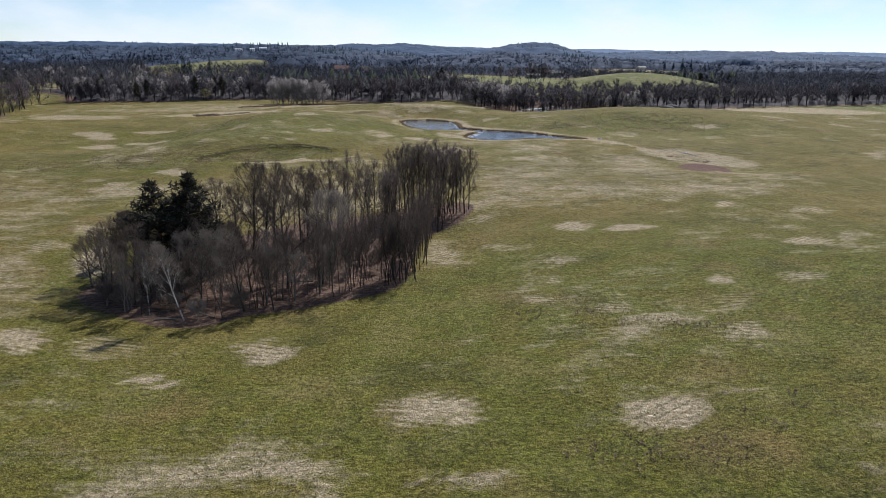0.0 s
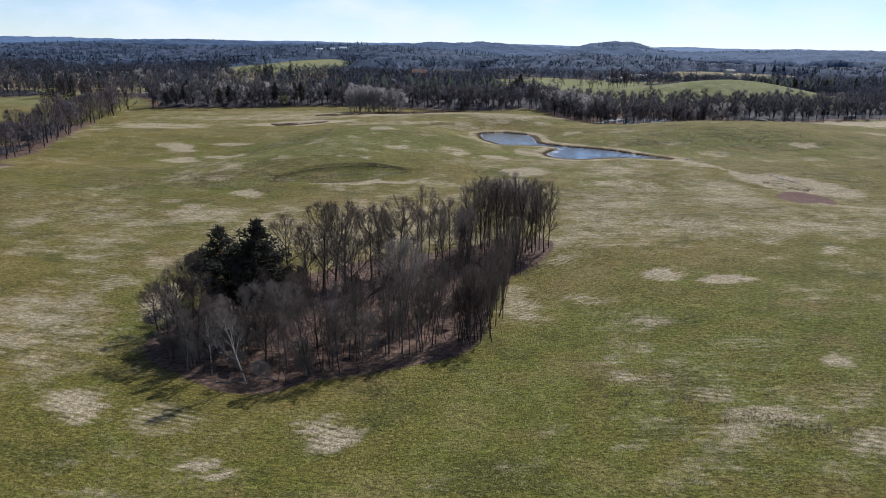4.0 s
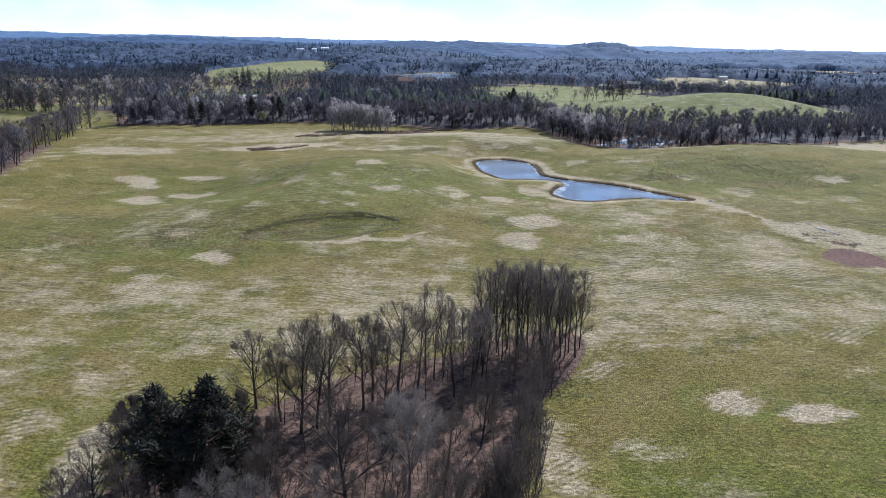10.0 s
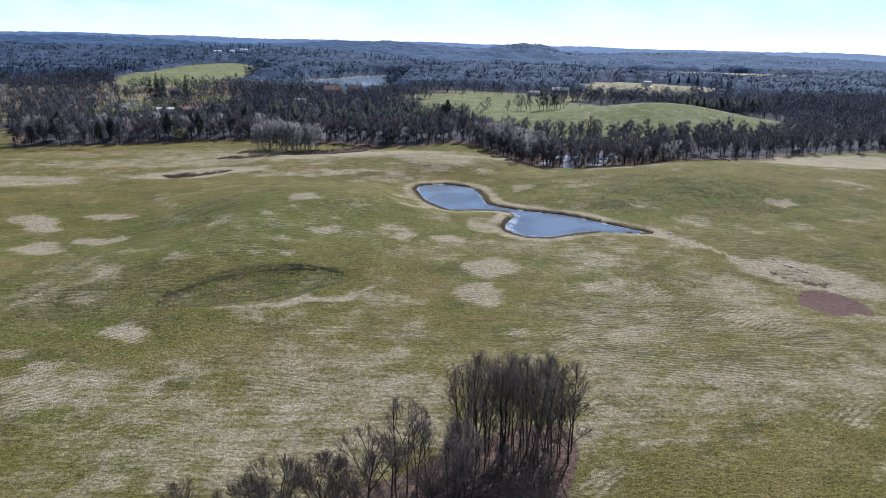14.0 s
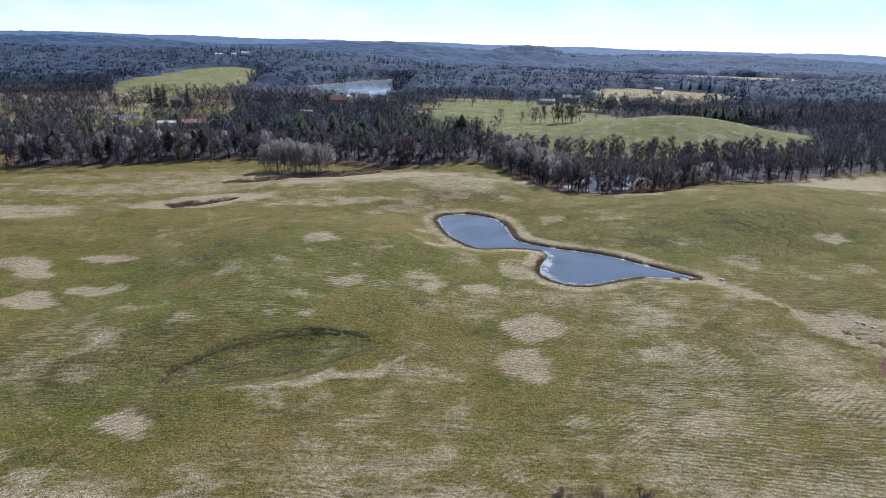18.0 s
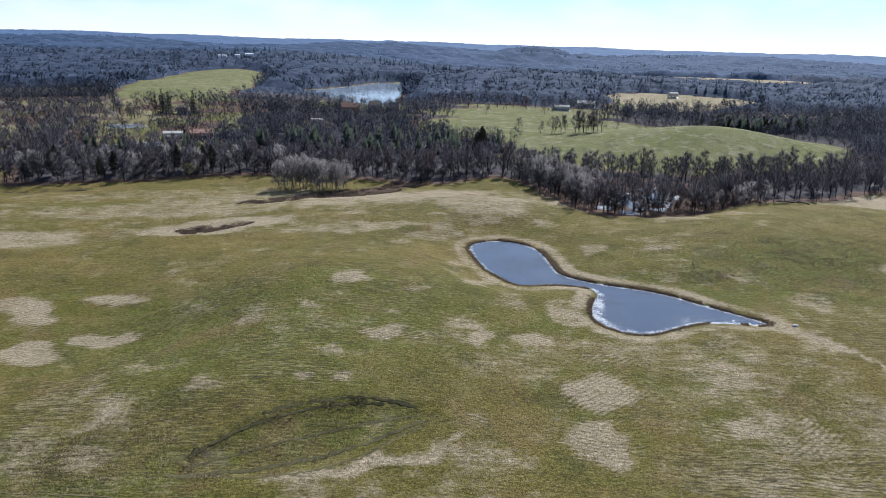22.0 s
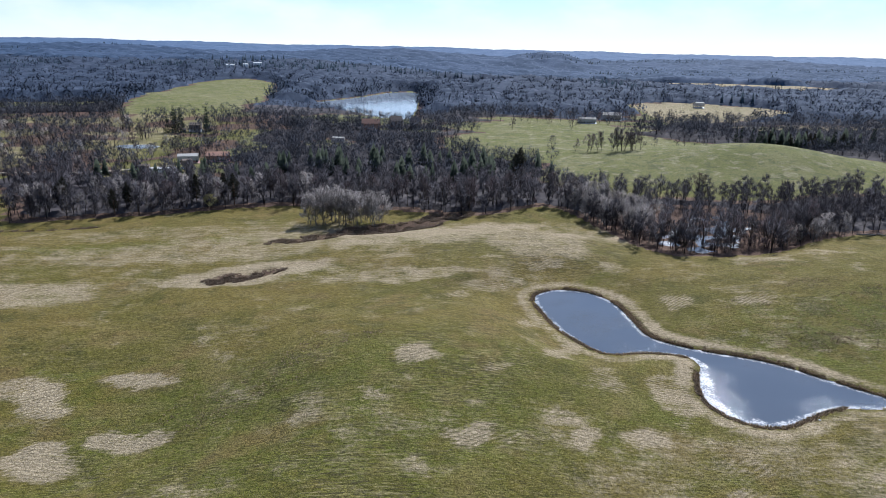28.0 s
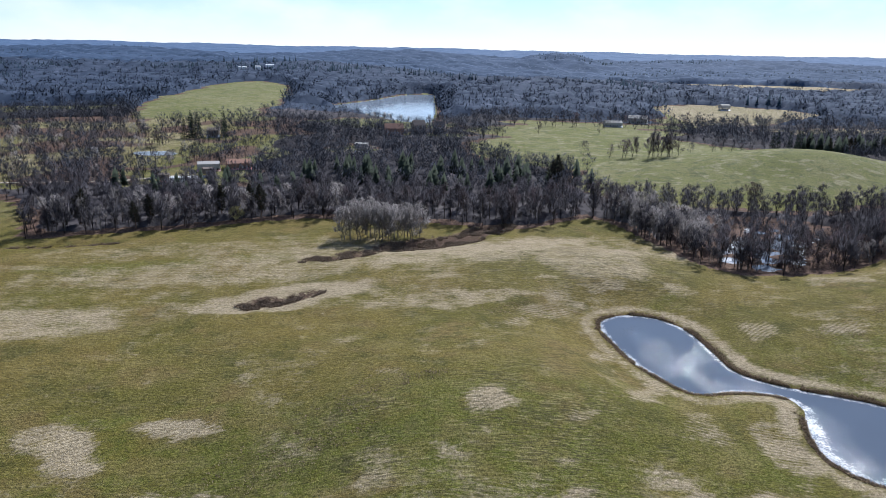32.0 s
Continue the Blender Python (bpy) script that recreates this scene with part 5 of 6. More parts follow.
def low_tree(seed, h, radius, twigs, width, length, base=0.12, rise=0.55):
    """A light bare tree for the woods: a stem, limbs and a crown of rounded lobes, as plain arrays."""
    g = Growth(seed)
    rs = g.rs
    g.limb((0, 0, -0.5), (0, 0, 1), h * 0.7, h * 0.012, h * 0.004, 2, 0.04, 0.03, 3)
    lobes = []
    for i in range(7):
        a, up = i * 2.4 + rs.normal() * 0.3, (i + 0.5) / 7
        r = radius * 0.62 * math.sin(math.pi * (0.18 + 0.7 * up))
        c = np.array((math.cos(a) * r, math.sin(a) * r, h * (base + (0.86 - base) * (0.25 + 0.72 * up))))
        lobes.append((c, radius * (0.42 + 0.16 * rs.rand())))
        g.tube([np.array((0, 0, h * base * (0.7 + 0.6 * up))), c], [h * 0.006, h * 0.002], 3)
    for i in range(twigs):
        c, r = lobes[i % 7]
        d = unit(rs.normal(size=3) + np.array((0, 0, 0.7)))
        q = c + d * r * (0.1 + 0.5 * rs.rand() ** 0.7)
        g.twig(q, unit(d * 0.8 + 0.22 * rs.normal(size=3) + np.array((0, 0, rise))), length * (0.6 + 0.7 * rs.rand()), width * (0.7 + 0.6 * rs.rand()))
    v = np.concatenate(g.v)
    tv = np.array(g.tv).reshape(-1, 3)
    return np.concatenate([v, tv]), np.concatenate([np.array(g.f), np.arange(len(tv)).reshape(-1, 3) + len(v)])


def low_conifer(seed, h, tiers, sides, width):
    """A light conifer for the woods: a stem under ragged tiers of boughs, as plain arrays."""
    rs = np.random.RandomState(seed)
    v, f = [np.array((math.cos(k * 2.1) * h * 0.012, math.sin(k * 2.1) * h * 0.012, -0.5)) for k in range(3)] + [np.array((0, 0, h * 0.7))], [(0, 1, 3), (1, 2, 3), (2, 0, 3)]
    for t in range(tiers):
        lo = 0.16 + 0.72 * t / tiers
        hi = min(lo + 1.75 / (tiers + 1), 1.0)
        r = h * width * (1.02 - lo)
        top = len(v)
        v.append(np.array((rs.normal() * 0.2, rs.normal() * 0.2, h * hi)))
        for k in range(2 * sides):
            a = math.pi * (k + 0.5 * rs.rand()) / sides
            q = r * (0.55 + 0.2 * rs.rand() if k % 2 else 0.9 + 0.35 * rs.rand())
            v.append(np.array((math.cos(a) * q, math.sin(a) * q, h * (lo + 0.07 * rs.rand()))))
        f += [(top, top + 1 + k, top + 1 + (k + 1) % (2 * sides)) for k in range(2 * sides)]
    return np.array(v), np.array(f)


def evergreen(x, y):
    """Where pines and spruces stand in the woods."""
    core = (oval(x, y, -60, 572, 90, 34, -4) < 1.0) | (oval(x, y, -170, 560, 70, 22, 10) < 1.0) | (oval(x, y, 250, 745, 80, 14, 8) < 1.0)
    return core & (vnoise(x, y, 9, 120) > 0.52) | ((fbm(x, y * 1.6, 220, 130, 2) > 0.66) & (y > 1000))


def canopy(name, lo, hi, step_at, height, bumps, inset, material, label, seed):
    """The close mass of crowns over woodland, or the dark filler for the shade below them: an uneven sheet that comes
    down to the ground at its edges.
    """
    rs = np.random.RandomState(seed)
    rows = [lo]
    while rows[-1] < hi:
        rows.append(rows[-1] + step_at(rows[-1]))
    rows = np.array(rows)
    cols = int(1.5 * (lo + hi) / 2 / step_at((lo + hi) / 2))
    u = np.linspace(-1, 1, cols)
    y = np.repeat(rows[:, None], cols, 1)
    x = u[None] * (0.75 * y + 60)
    st = np.array([step_at(r) for r in rows])[:, None]
    x, y = x + st * 0.6 * (rs.rand(*x.shape) - 0.5), y + st * 0.6 * (rs.rand(*x.shape) - 0.5)
    inside = wooded(x.ravel(), y.ravel())
    for dx, dy in ((inset, 0), (-inset, 0), (0, inset), (0, -inset)):
        inside &= wooded(x.ravel() + dx, y.ravel() + dy)
    inside = inside.reshape(x.shape)
    inside &= (oval(x, y, 80, 472, 50, 52, -10) > 1) & ~village(x, y)
    z = rest(x.ravel(), y.ravel()).reshape(x.shape)
    top = height * (0.75 + 0.5 * fbm(x, y, 60, seed, 2)) + 0.55 * bumps * (rs.rand(*x.shape) - 0.5) + 1.3 * bumps * (vnoise(x, y, 2.3 * float(st.mean()), seed + 3) - 0.5)
    rise = np.clip((y - lo) / (6 * st), 0, 1)
    deep = inside.copy()
    for dx, dy in ((2.5 * inset, 0), (-2.5 * inset, 0), (0, 2.5 * inset), (0, -2.5 * inset)):
        deep &= wooded(x.ravel() + dx, y.ravel() + dy).reshape(x.shape)
    rise = rise * np.where(deep, 1.0, 0.4) * (1 - 0.6 * (oval(x, y, -150, 925, 120, 95, 0) < 1))
    z = np.where(inside, z + np.maximum(top, 1.0) * rise, z - 0.5)
    i = np.arange(x.size).reshape(x.shape)
    q = np.stack([i[:-1, :-1], i[:-1, 1:], i[1:, 1:], i[1:, :-1]], -1).reshape(-1, 4)
    q = q[inside.ravel()[q].any(1)]
    used, inv = np.unique(q, return_inverse=True)
    v = np.stack([x.ravel(), y.ravel(), z.ravel()], 1)[used]
    return tagged(new(name, mesh_of(name, v, inv.reshape(q.shape), material, True)), label, "woodland", kind="stuff")


# added sheet: covers bright litter with the darkness of shaded gaps
canopy("undergrowth", 236, 960, lambda y: 3.4 + max(y - 440, 0) * 0.003, 3.4, 3.0, 9, M_WOOD_SHADE, "dark filler sheet for the shade inside the woods", 501)
# these three sheets carry the haze of their distance in their colour
canopy("woods_mass", 940, 1760, lambda y: 5.5 + (y - 900) * 0.004, 10.0, 6.0, 8, M_WOODS_MID_HAZED, "close mass of bare crowns beyond the meadows, haze in their colour", 502)
canopy("distant_woods", 1700, 3000, lambda y: 9 + (y - 1700) * 0.0035, 11.0, 8.0, 5, M_WOODS_FAR_HAZED, "wooded hills beyond the lake, coloured grey-blue for haze", 503)
canopy("horizon_woods", 2950, 4850, lambda y: 16 + (y - 2950) * 0.004, 11.0, 5.0, 5, M_HORIZON_HAZED, "wooded ridges at the horizon, coloured pale blue for haze", 504)
x, y, rs = sown(430, 960, lambda y: 7.6 + (y - 430) * 0.004, 1)
ev = evergreen(x, y)
flood = (oval(x, y, 72, 470, 36, 42, -10) < 0.9) & (rs.rand(len(x)) < 0.5)
ev &= ~village(x, y) | (rs.rand(len(x)) < 0.12) | (oval(x, y, -195, 558, 60, 26, 8) < 1)
b = ~ev & ~flood & (~village(x, y) | (vnoise(x, y, 26, 140) + 0.5 * rs.rand(len(x)) > 0.70))
near = b & (y < 555)
scatter("bare_woodland", [low_tree(200 + i, 14 + i % 3, 2.7 + 0.3 * i, 340, 0.15, 2.3, 0.16, 1.1) for i in range(6)], x[near], y[near], rs.uniform(0.65, 1.12, near.sum()), rs, M_WOODS, "dense bare deciduous woodland, grey-brown crowns")
b &= ~near
scatter("bare_woodland_behind", [low_tree(210 + i, 12 + i % 3, 4.4 + 0.5 * i, 104, 0.30, 2.6, 0.08, 0.7) for i in range(6)], x[b], y[b], rs.uniform(0.65, 1.12, b.sum()), rs, M_WOODS_BEHIND_HAZED, "bare woodland behind the edge of the pasture, first haze in its grey colour")
scatter("pine_wood", [low_conifer(220 + i, 18, 5 + i % 2, 6, 0.23 + 0.03 * i) for i in range(4)], x[ev], y[ev], rs.uniform(0.7, 1.05, ev.sum()) * np.where(x[ev] < -140, 0.75, 1.0), rs, M_PINE_WOOD, "dark green pines standing within the bare wood")
x, y, rs = sown(960, 1750, lambda y: 13 + (y - 900) * 0.011, 2)
at = np.roll(np.repeat(LAKE, 3, 0), 1, 0) + rs.normal(size=(3 * len(LAKE), 2)) * 7
at = at[shore_distance(at[:, 0], at[:, 1], LAKE) > 2]
x, y = np.append(x, at[:, 0]), np.append(y, at[:, 1])
ev = evergreen(x, y)
scatter("woodland_beyond", [low_tree(240 + i, 16, 5.8, 25, 1.15, 3.6) for i in range(4)], x[~ev], y[~ev], rs.uniform(0.75, 1.1, (~ev).sum()), rs, M_WOODS_MID_HAZED, "bare woods round the lake and meadows, tinted with haze", 1.0)
scatter("conifers_beyond", [low_conifer(250 + i, 20, 4, 4, 0.22) for i in range(2)], x[ev], y[ev], rs.uniform(0.8, 1.1, ev.sum()), rs, M_CONIFER_FAR_HAZED, "dark conifers in the distant woods, tinted with haze", 1.0)
x, y, rs = sown(1500, 3200, lambda y: 15 + (y - 1500) * 0.008, 3)
ev = (fbm(x, y * 2.6, 420, 131, 3) > 0.62) & (oval(x, y, 317, 2330, 240, 240, 0) > 1) | (oval(x, y, 317, 2330, 130, 130, 0) < 1)
scatter("distant_conifers", [low_conifer(270 + i, 17, 2, 3, 0.3) for i in range(2)], x[ev], y[ev], rs.uniform(0.8, 1.1, ev.sum()), rs, M_CONIFER_FAR_HAZED, "dark conifer woods on the far hills, tinted with haze", 1.0)


# ---------------------------------------------------------------- buildings
M_WALL = plain_material("plaster", (0.42, 0.40, 0.36), 0.9, 3.0, 0.15)
M_WALL_BRICK = plain_material("brick_wall", (0.30, 0.17, 0.12), 0.9, 4.0, 0.2)
M_WALL_WOOD = plain_material("weathered_boards", (0.20, 0.16, 0.13), 0.9, 5.0, 0.3)
M_ROOF_RED = plain_material("red_roof", (0.72, 0.31, 0.31), 0.45, 2.0, 0.2)
M_ROOF_PINK = plain_material("faded_red_roof", (0.66, 0.42, 0.38), 0.45, 2.0, 0.2)
M_ROOF_PALE = plain_material("pale_sheet_roof", (0.72, 0.72, 0.72), 0.5, 1.5, 0.12)
M_ROOF_DARK = plain_material("dark_roof", (0.09, 0.075, 0.07), 0.8, 2.0, 0.25)
M_GLASS = plain_material("window_glass", (0.03, 0.035, 0.04), 0.1, 1.0, 0.1, 0.6)
M_STONE = plain_material("pale_stone", (0.42, 0.40, 0.37), 0.9, 2.5, 0.3)
M_DIRT = plain_material("worn_soil", (0.165, 0.135, 0.068), 0.95, 2.0, 0.4, 0.1)
M_BANK = plain_material("bank_turf", (0.085, 0.075, 0.034), 0.95, 2.0, 0.5, 0.1)
M_SAND = plain_material("sandy_track", (0.42, 0.37, 0.29), 0.95, 1.2, 0.25, 0.1)
M_LOG = bark_material("dead_wood", (0.12, 0.105, 0.09), (0.22, 0.20, 0.175))


def box_bm(sx, sy, sz, at=(0, 0, 0), bevel=0.0):
    bm = bmesh.new()
    bmesh.ops.create_cube(bm, size=1)
    bmesh.ops.scale(bm, vec=(sx, sy, sz), verts=bm.verts)
    if bevel:
        bmesh.ops.bevel(bm, geom=bm.edges[:], offset=bevel, segments=1, affect="EDGES")
    bmesh.ops.translate(bm, vec=at, verts=bm.verts)
    return bm


def gable_bm(length, width, rise, thick, over):
    """A pitched roof slab with eaves, ridge along x, sitting at z 0."""
    bm = bmesh.new()
    hl, hw = length / 2 + over, width / 2 + over
    drop = rise * over / (width / 2)
    prof = [(-hw, -drop), (0, rise), (hw, -drop), (hw, -drop - thick), (0, rise - thick), (-hw, -drop - thick)]
    rows = [[bm.verts.new((x, y, z)) for y, z in prof] for x in (-hl, hl)]
    for i in range(6):
        j = (i + 1) % 6
        bm.faces.new((rows[0][i], rows[0][j], rows[1][j], rows[1][i]))
    bm.faces.new(rows[0][::-1])
    bm.faces.new(rows[1])
    bmesh.ops.recalc_face_normals(bm, faces=bm.faces)
    return bm


def wall_bm(length, width, height, rise):
    """Walls with gable ends as one closed body."""
    bm = bmesh.new()
    prof = [(-width / 2, -0.8), (width / 2, -0.8), (width / 2, height), (0, height + rise - 0.12), (-width / 2, height)]
    rows = [[bm.verts.new((x, y, z)) for y, z in prof] for x in (-length / 2, length / 2)]
    for i in range(5):
        j = (i + 1) % 5
        bm.faces.new((rows[0][i], rows[0][j], rows[1][j], rows[1][i]))
    bm.faces.new(rows[0][::-1])
    bm.faces.new(rows[1])
    bmesh.ops.recalc_face_normals(bm, faces=bm.faces)
    return bm


def house(name, x, y, length, width, height, rise, turn, wall, roof, label, windows=3, chimney=True, group="", category="house"):
    """A pitched-roof building with door, windows and chimney."""
    top = new(name)
    top.matrix_basis = pose(x, y, float(rest(x, y)), 0, 0, turn)
    part("wall", wall_bm(length, width, height, rise), wall, top)
    part("roof", gable_bm(length, width, rise, 0.18, 0.45), roof, top)
    top.children[-1].location.z = height + 0.12
    for side in (-1, 1):
        for k in range(windows):
            wx = length * ((k + 0.5) / windows - 0.5)
            win = part("window", box_bm(1.1, 0.12, 1.25, (wx, side * (width / 2 + 0.01), height * 0.55), 0.02), M_WALL, top, "pale window frame with dark glass")
            part("pane", box_bm(0.92, 0.05, 1.07, (wx, side * (width / 2 + 0.075), height * 0.55)), M_GLASS, win)
    door = part("door", box_bm(1.0, 0.1, 2.05, (length * 0.02 + length / windows / 2 if windows else 0, -(width / 2 + 0.03), 1.0), 0.02), M_WALL_WOOD, top)
    part("handle", box_bm(0.05, 0.06, 0.16, (length * 0.02 + (length / windows / 2 if windows else 0) + 0.38, -(width / 2 + 0.11), 1.0), 0.01), M_STONE, door)
    if chimney:
        ch = part("chimney", box_bm(0.6, 0.6, 1.7, (length * 0.2, 0.3, height + rise + 0.2), 0.03), M_WALL_BRICK, top)
        part("cap", box_bm(0.75, 0.75, 0.1, (length * 0.2, 0.3, height + rise + 1.1), 0.02), M_STONE, ch)
    return tagged(top, label, category, group)


house("farmhouse", -192, 619, 15, 10, 1.9, 2.2, 20, M_WALL_BRICK, M_ROOF_RED, "long brick farmhouse with a faded red tiled roof and chimneys", 5)
house("farm_annex", -208, 610, 13, 8, 2.2, 1.3, 20, M_WALL, M_ROOF_PINK, "low annex with a faded pink sheet roof", 4, False)
house("shed", -203, 592, 6, 4, 2.4, 0.9, 30, M_WALL_WOOD, M_ROOF_PALE, "small wooden shed with a pale sheet roof", 1, False, "village sheds", "shed")
house("shed", -231, 585, 4.5, 3.5, 2.4, 0.8, 15, M_WALL_WOOD, M_ROOF_PALE, "small grey shed with a pale roof", 1, False, "village sheds", "shed")
house("shed", -222, 574, 6, 3.5, 2.2, 1.0, 10, M_WALL_WOOD, M_ROOF_RED, "low shed with an orange-red roof", 1, False, "village sheds", "shed")
house("greenhouse", -210, 571, 15, 3.2, 1.8, 0.8, 20, M_ROOF_PALE, M_ROOF_PALE, "long low white polytunnel beside the gardens", 0, False, "", "greenhouse")
house("white_house", -246, 749, 9, 7, 2.8, 2.0, 5, M_WALL_WOOD, M_ROOF_PALE, "white two-storey house with a pale roof among spruces", 3)
house("garage", -123, 693, 9, 6, 3.0, 0.7, -8, M_WALL, M_ROOF_PALE, "garage with a flat white roof beside the track", 2, False, "", "garage")
house("barn", -103, 752, 15, 9, 4.5, 3.8, 8, M_WALL_BRICK, M_ROOF_DARK, "dark reddish barn by the lake", 3, False, "", "barn")
house("lake_house", -84, 790, 11, 8, 4.0, 4.2, 20, M_WALL_WOOD, M_ROOF_DARK, "dark steep-roofed house near the lake shore", 3)
house("lake_house", -66, 800, 10, 7, 3.6, 3.6, -10, M_WALL_WOOD, M_ROOF_DARK, "dark brown house near the lake shore", 3)
house("farm_barn", 147, 946, 20, 12, 2.6, 3.0, -18, M_WALL, M_ROOF_PALE, "farm barn with a bright pale sheet roof", 5, False, "farm buildings", "barn")
house("farm_barn", 112, 912, 18, 8, 2.2, 1.9, 4, M_WALL, M_ROOF_PALE, "long low farm building with a pale roof", 5, False, "farm buildings", "barn")
house("field_barn", 290, 1075, 12, 8, 3.0, 1.4, 10, M_WALL, M_ROOF_PALE, "white barn at the edge of the far field", 3, False, "", "barn")
for x, y, l in ((-430, 1560, 15), (-405, 1575, 10), (-388, 1600, 16)):
    house("distant_house", x, y, l, 8, 7, 1.5, 10, M_ROOF_PALE, M_ROOF_PALE, "white distant building on the wooded slope", 4, False, "distant white buildings")
for x, y, s in ((-256, 742, 1.0), (-259, 738, 0.9), (-262, 744, 1.05), (-238, 752, 1.0), (-236, 746, 0.8), (-253, 738, 0.8), (-265, 737, 0.8)):
    plant("spruce", x, y, s, rng.random() * 360, group="spruces round the white house")
for i in range(30):
    plant(rng.choice(["spruce", "spruce", "pine_b"]), rng.uniform(195, 320), 746 + rng.gauss(0, 5), rng.uniform(0.7, 0.95), rng.random() * 360, group="row of dark conifers behind the hill")


# scattered trees of the village meadows and the lake shore
for i in range(46):
    plant(rng.choice(["edge_oak_a", "edge_oak_b", "edge_grey"]), rng.uniform(-430, -240), rng.uniform(575, 700), rng.uniform(0.45, 0.8), rng.random() * 360, group="scattered trees on the village meadows")
for i in range(22):
    plant(rng.choice(["edge_alder_a", "edge_alder_b", "edge_pale"]), rng.uniform(-170, -50), 893 + rng.gauss(0, 5), rng.uniform(0.35, 0.5), rng.random() * 360, group="thin trees along the lake shore")
for i in range(16):
    plant(rng.choice(["edge_oak_a", "edge_oak_b"]), rng.uniform(-245, -180), rng.uniform(634, 655), rng.uniform(0.4, 0.65), rng.random() * 360, group="garden trees behind the farmhouse")

# ---------------------------------------------------------------- tracks and banks
def ribbon(name, line, width, material, label, rag=0.3, seed=0, lift=0.05, category="track"):
    """A strip laid on the ground along an open line."""
    rs = np.random.RandomState(seed)
    p = np.array(line, float)
    seg = np.concatenate([[0], np.cumsum(np.hypot(*np.diff(p, axis=0).T))])
    s = np.arange(0, seg[-1], 0.8)
    x, y = np.interp(s, seg, p[:, 0]), np.interp(s, seg, p[:, 1])
    for _ in range(6):
        x[1:-1], y[1:-1] = (x[:-2] + 2 * x[1:-1] + x[2:]) / 4, (y[:-2] + 2 * y[1:-1] + y[2:]) / 4
    dx, dy = np.gradient(x), np.gradient(y)
    n = np.hypot(dx, dy)
    nx, ny = -dy / n, dx / n
    w1, w2 = width / 2 * (1 - rag + 2 * rag * rs.rand(len(s))), width / 2 * (1 - rag + 2 * rag * rs.rand(len(s)))
    cols = []
    for k, w in ((-1, w1), (0, 0 * w1), (1, w2)):
        px, py = x + nx * w * k, y + ny * w * k
        cols.append(np.stack([px, py, rest(px, py) + lift], 1))
    v = np.stack(cols, 1).reshape(-1, 3)
    i = np.arange(len(s) - 1)[:, None] * 3
    f = np.concatenate([np.concatenate([i, i + 1, i + 4, i + 3], 1), np.concatenate([i + 1, i + 2, i + 5, i + 4], 1)])
    return tagged(new(name, mesh_of(name, v, f, material, True)), label, category, kind="structure")


def wheel_tracks(line, seed):
    p = np.array(line, float)
    d = np.gradient(p, axis=0)
    n = np.stack([-d[:, 1], d[:, 0]], 1) / np.hypot(d[:, 0], d[:, 1])[:, None]
    for k, o in enumerate((-0.9, 0.9)):
        ribbon("wheel_track", p + n * o, 0.22, M_DIRT, "faint wheel rut pressed into the grass", 0.5, seed + k)


wheel_tracks([(-150, 234), (-109, 224), (-98, 223.4), (-81, 221), (-63, 217.6), (-46, 216.5), (-31, 216), (-15, 214.5), (1, 212), (25, 208), (55, 200)], 3)
wheel_tracks([(-156, 235), (-164, 250), (-174, 272), (-182, 287), (-186, 296), (-197, 311)], 5)
ribbon("sand_track", [(-150, 668), (-143, 680), (-138, 694), (-128, 706), (-110, 720)], 3.2, M_SAND, "pale sandy lane between the houses", 0.15, 9, 0.06)
ribbon("village_lane", [(-330, 560), (-290, 566), (-250, 572), (-225, 590), (-214, 598)], 3.0, M_SAND, "pale village lane", 0.15, 10, 0.06)


def eye_line(k, a0, a1):
    """A line within the dish: k is its share of the width, from one turn to another."""
    out = []
    c, s = math.cos(radians(24)), math.sin(radians(24))
    for a in np.linspace(a0, a1, 40):
        u = math.cos(a)
        ex, ey = 27 * u, 10.3 * k * (1 - u * u) * (1 if math.sin(a) > 0 else -1)
        out.append((-58.5 + ex * c - ey * s, 240 + ex * s + ey * c))
    return out


RIMS = [eye_line(0.97, 0.55, 2.75), eye_line(0.82, 0.9, 2.5), eye_line(0.93, 3.5, 5.8), eye_line(0.5, 3.4, 5.7), eye_line(0.12, 0.6, 2.6)]
for k, (line, w) in enumerate(zip(RIMS, (0.7, 0.5, 1.2, 1.0, 0.6))):
    ribbon("bank_edge", line, w, M_BANK, "worn dark edge of a grassy bank", 0.75, 11 + k, 0.05, "bank")


# ---------------------------------------------------------------- tufts, sedge and reeds
def blades(name, x, y, size, count, height, width, lean, material, label, seed, category="grass"):
    """Tufts of single blades, joined."""
    rs = np.random.RandomState(seed)
    z = rest(x, y)
    n = len(x)
    tri = []
    for b in range(count):
        a = rs.rand(n) * 6.283
        off = 0.35 * width * size * rs.rand(n) * 3
        px, py = x + np.cos(a) * off, y + np.sin(a) * off
        wx, wy = -np.sin(a) * width * size / 2, np.cos(a) * width * size / 2
        hh = height * size * (0.6 + 0.6 * rs.rand(n))
        tx, ty = px + np.cos(a) * lean * hh, py + np.sin(a) * lean * hh
        tri.append(np.stack([np.stack([px - wx, py - wy, z - 0.03], 1), np.stack([px + wx, py + wy, z - 0.03], 1), np.stack([tx, ty, z + hh], 1)], 1))
    v = np.concatenate(tri).reshape(-1, 3)
    return tagged(new(name, mesh_of(name, v, np.arange(len(v)).reshape(-1, 3), material)), label, category, kind="stuff")


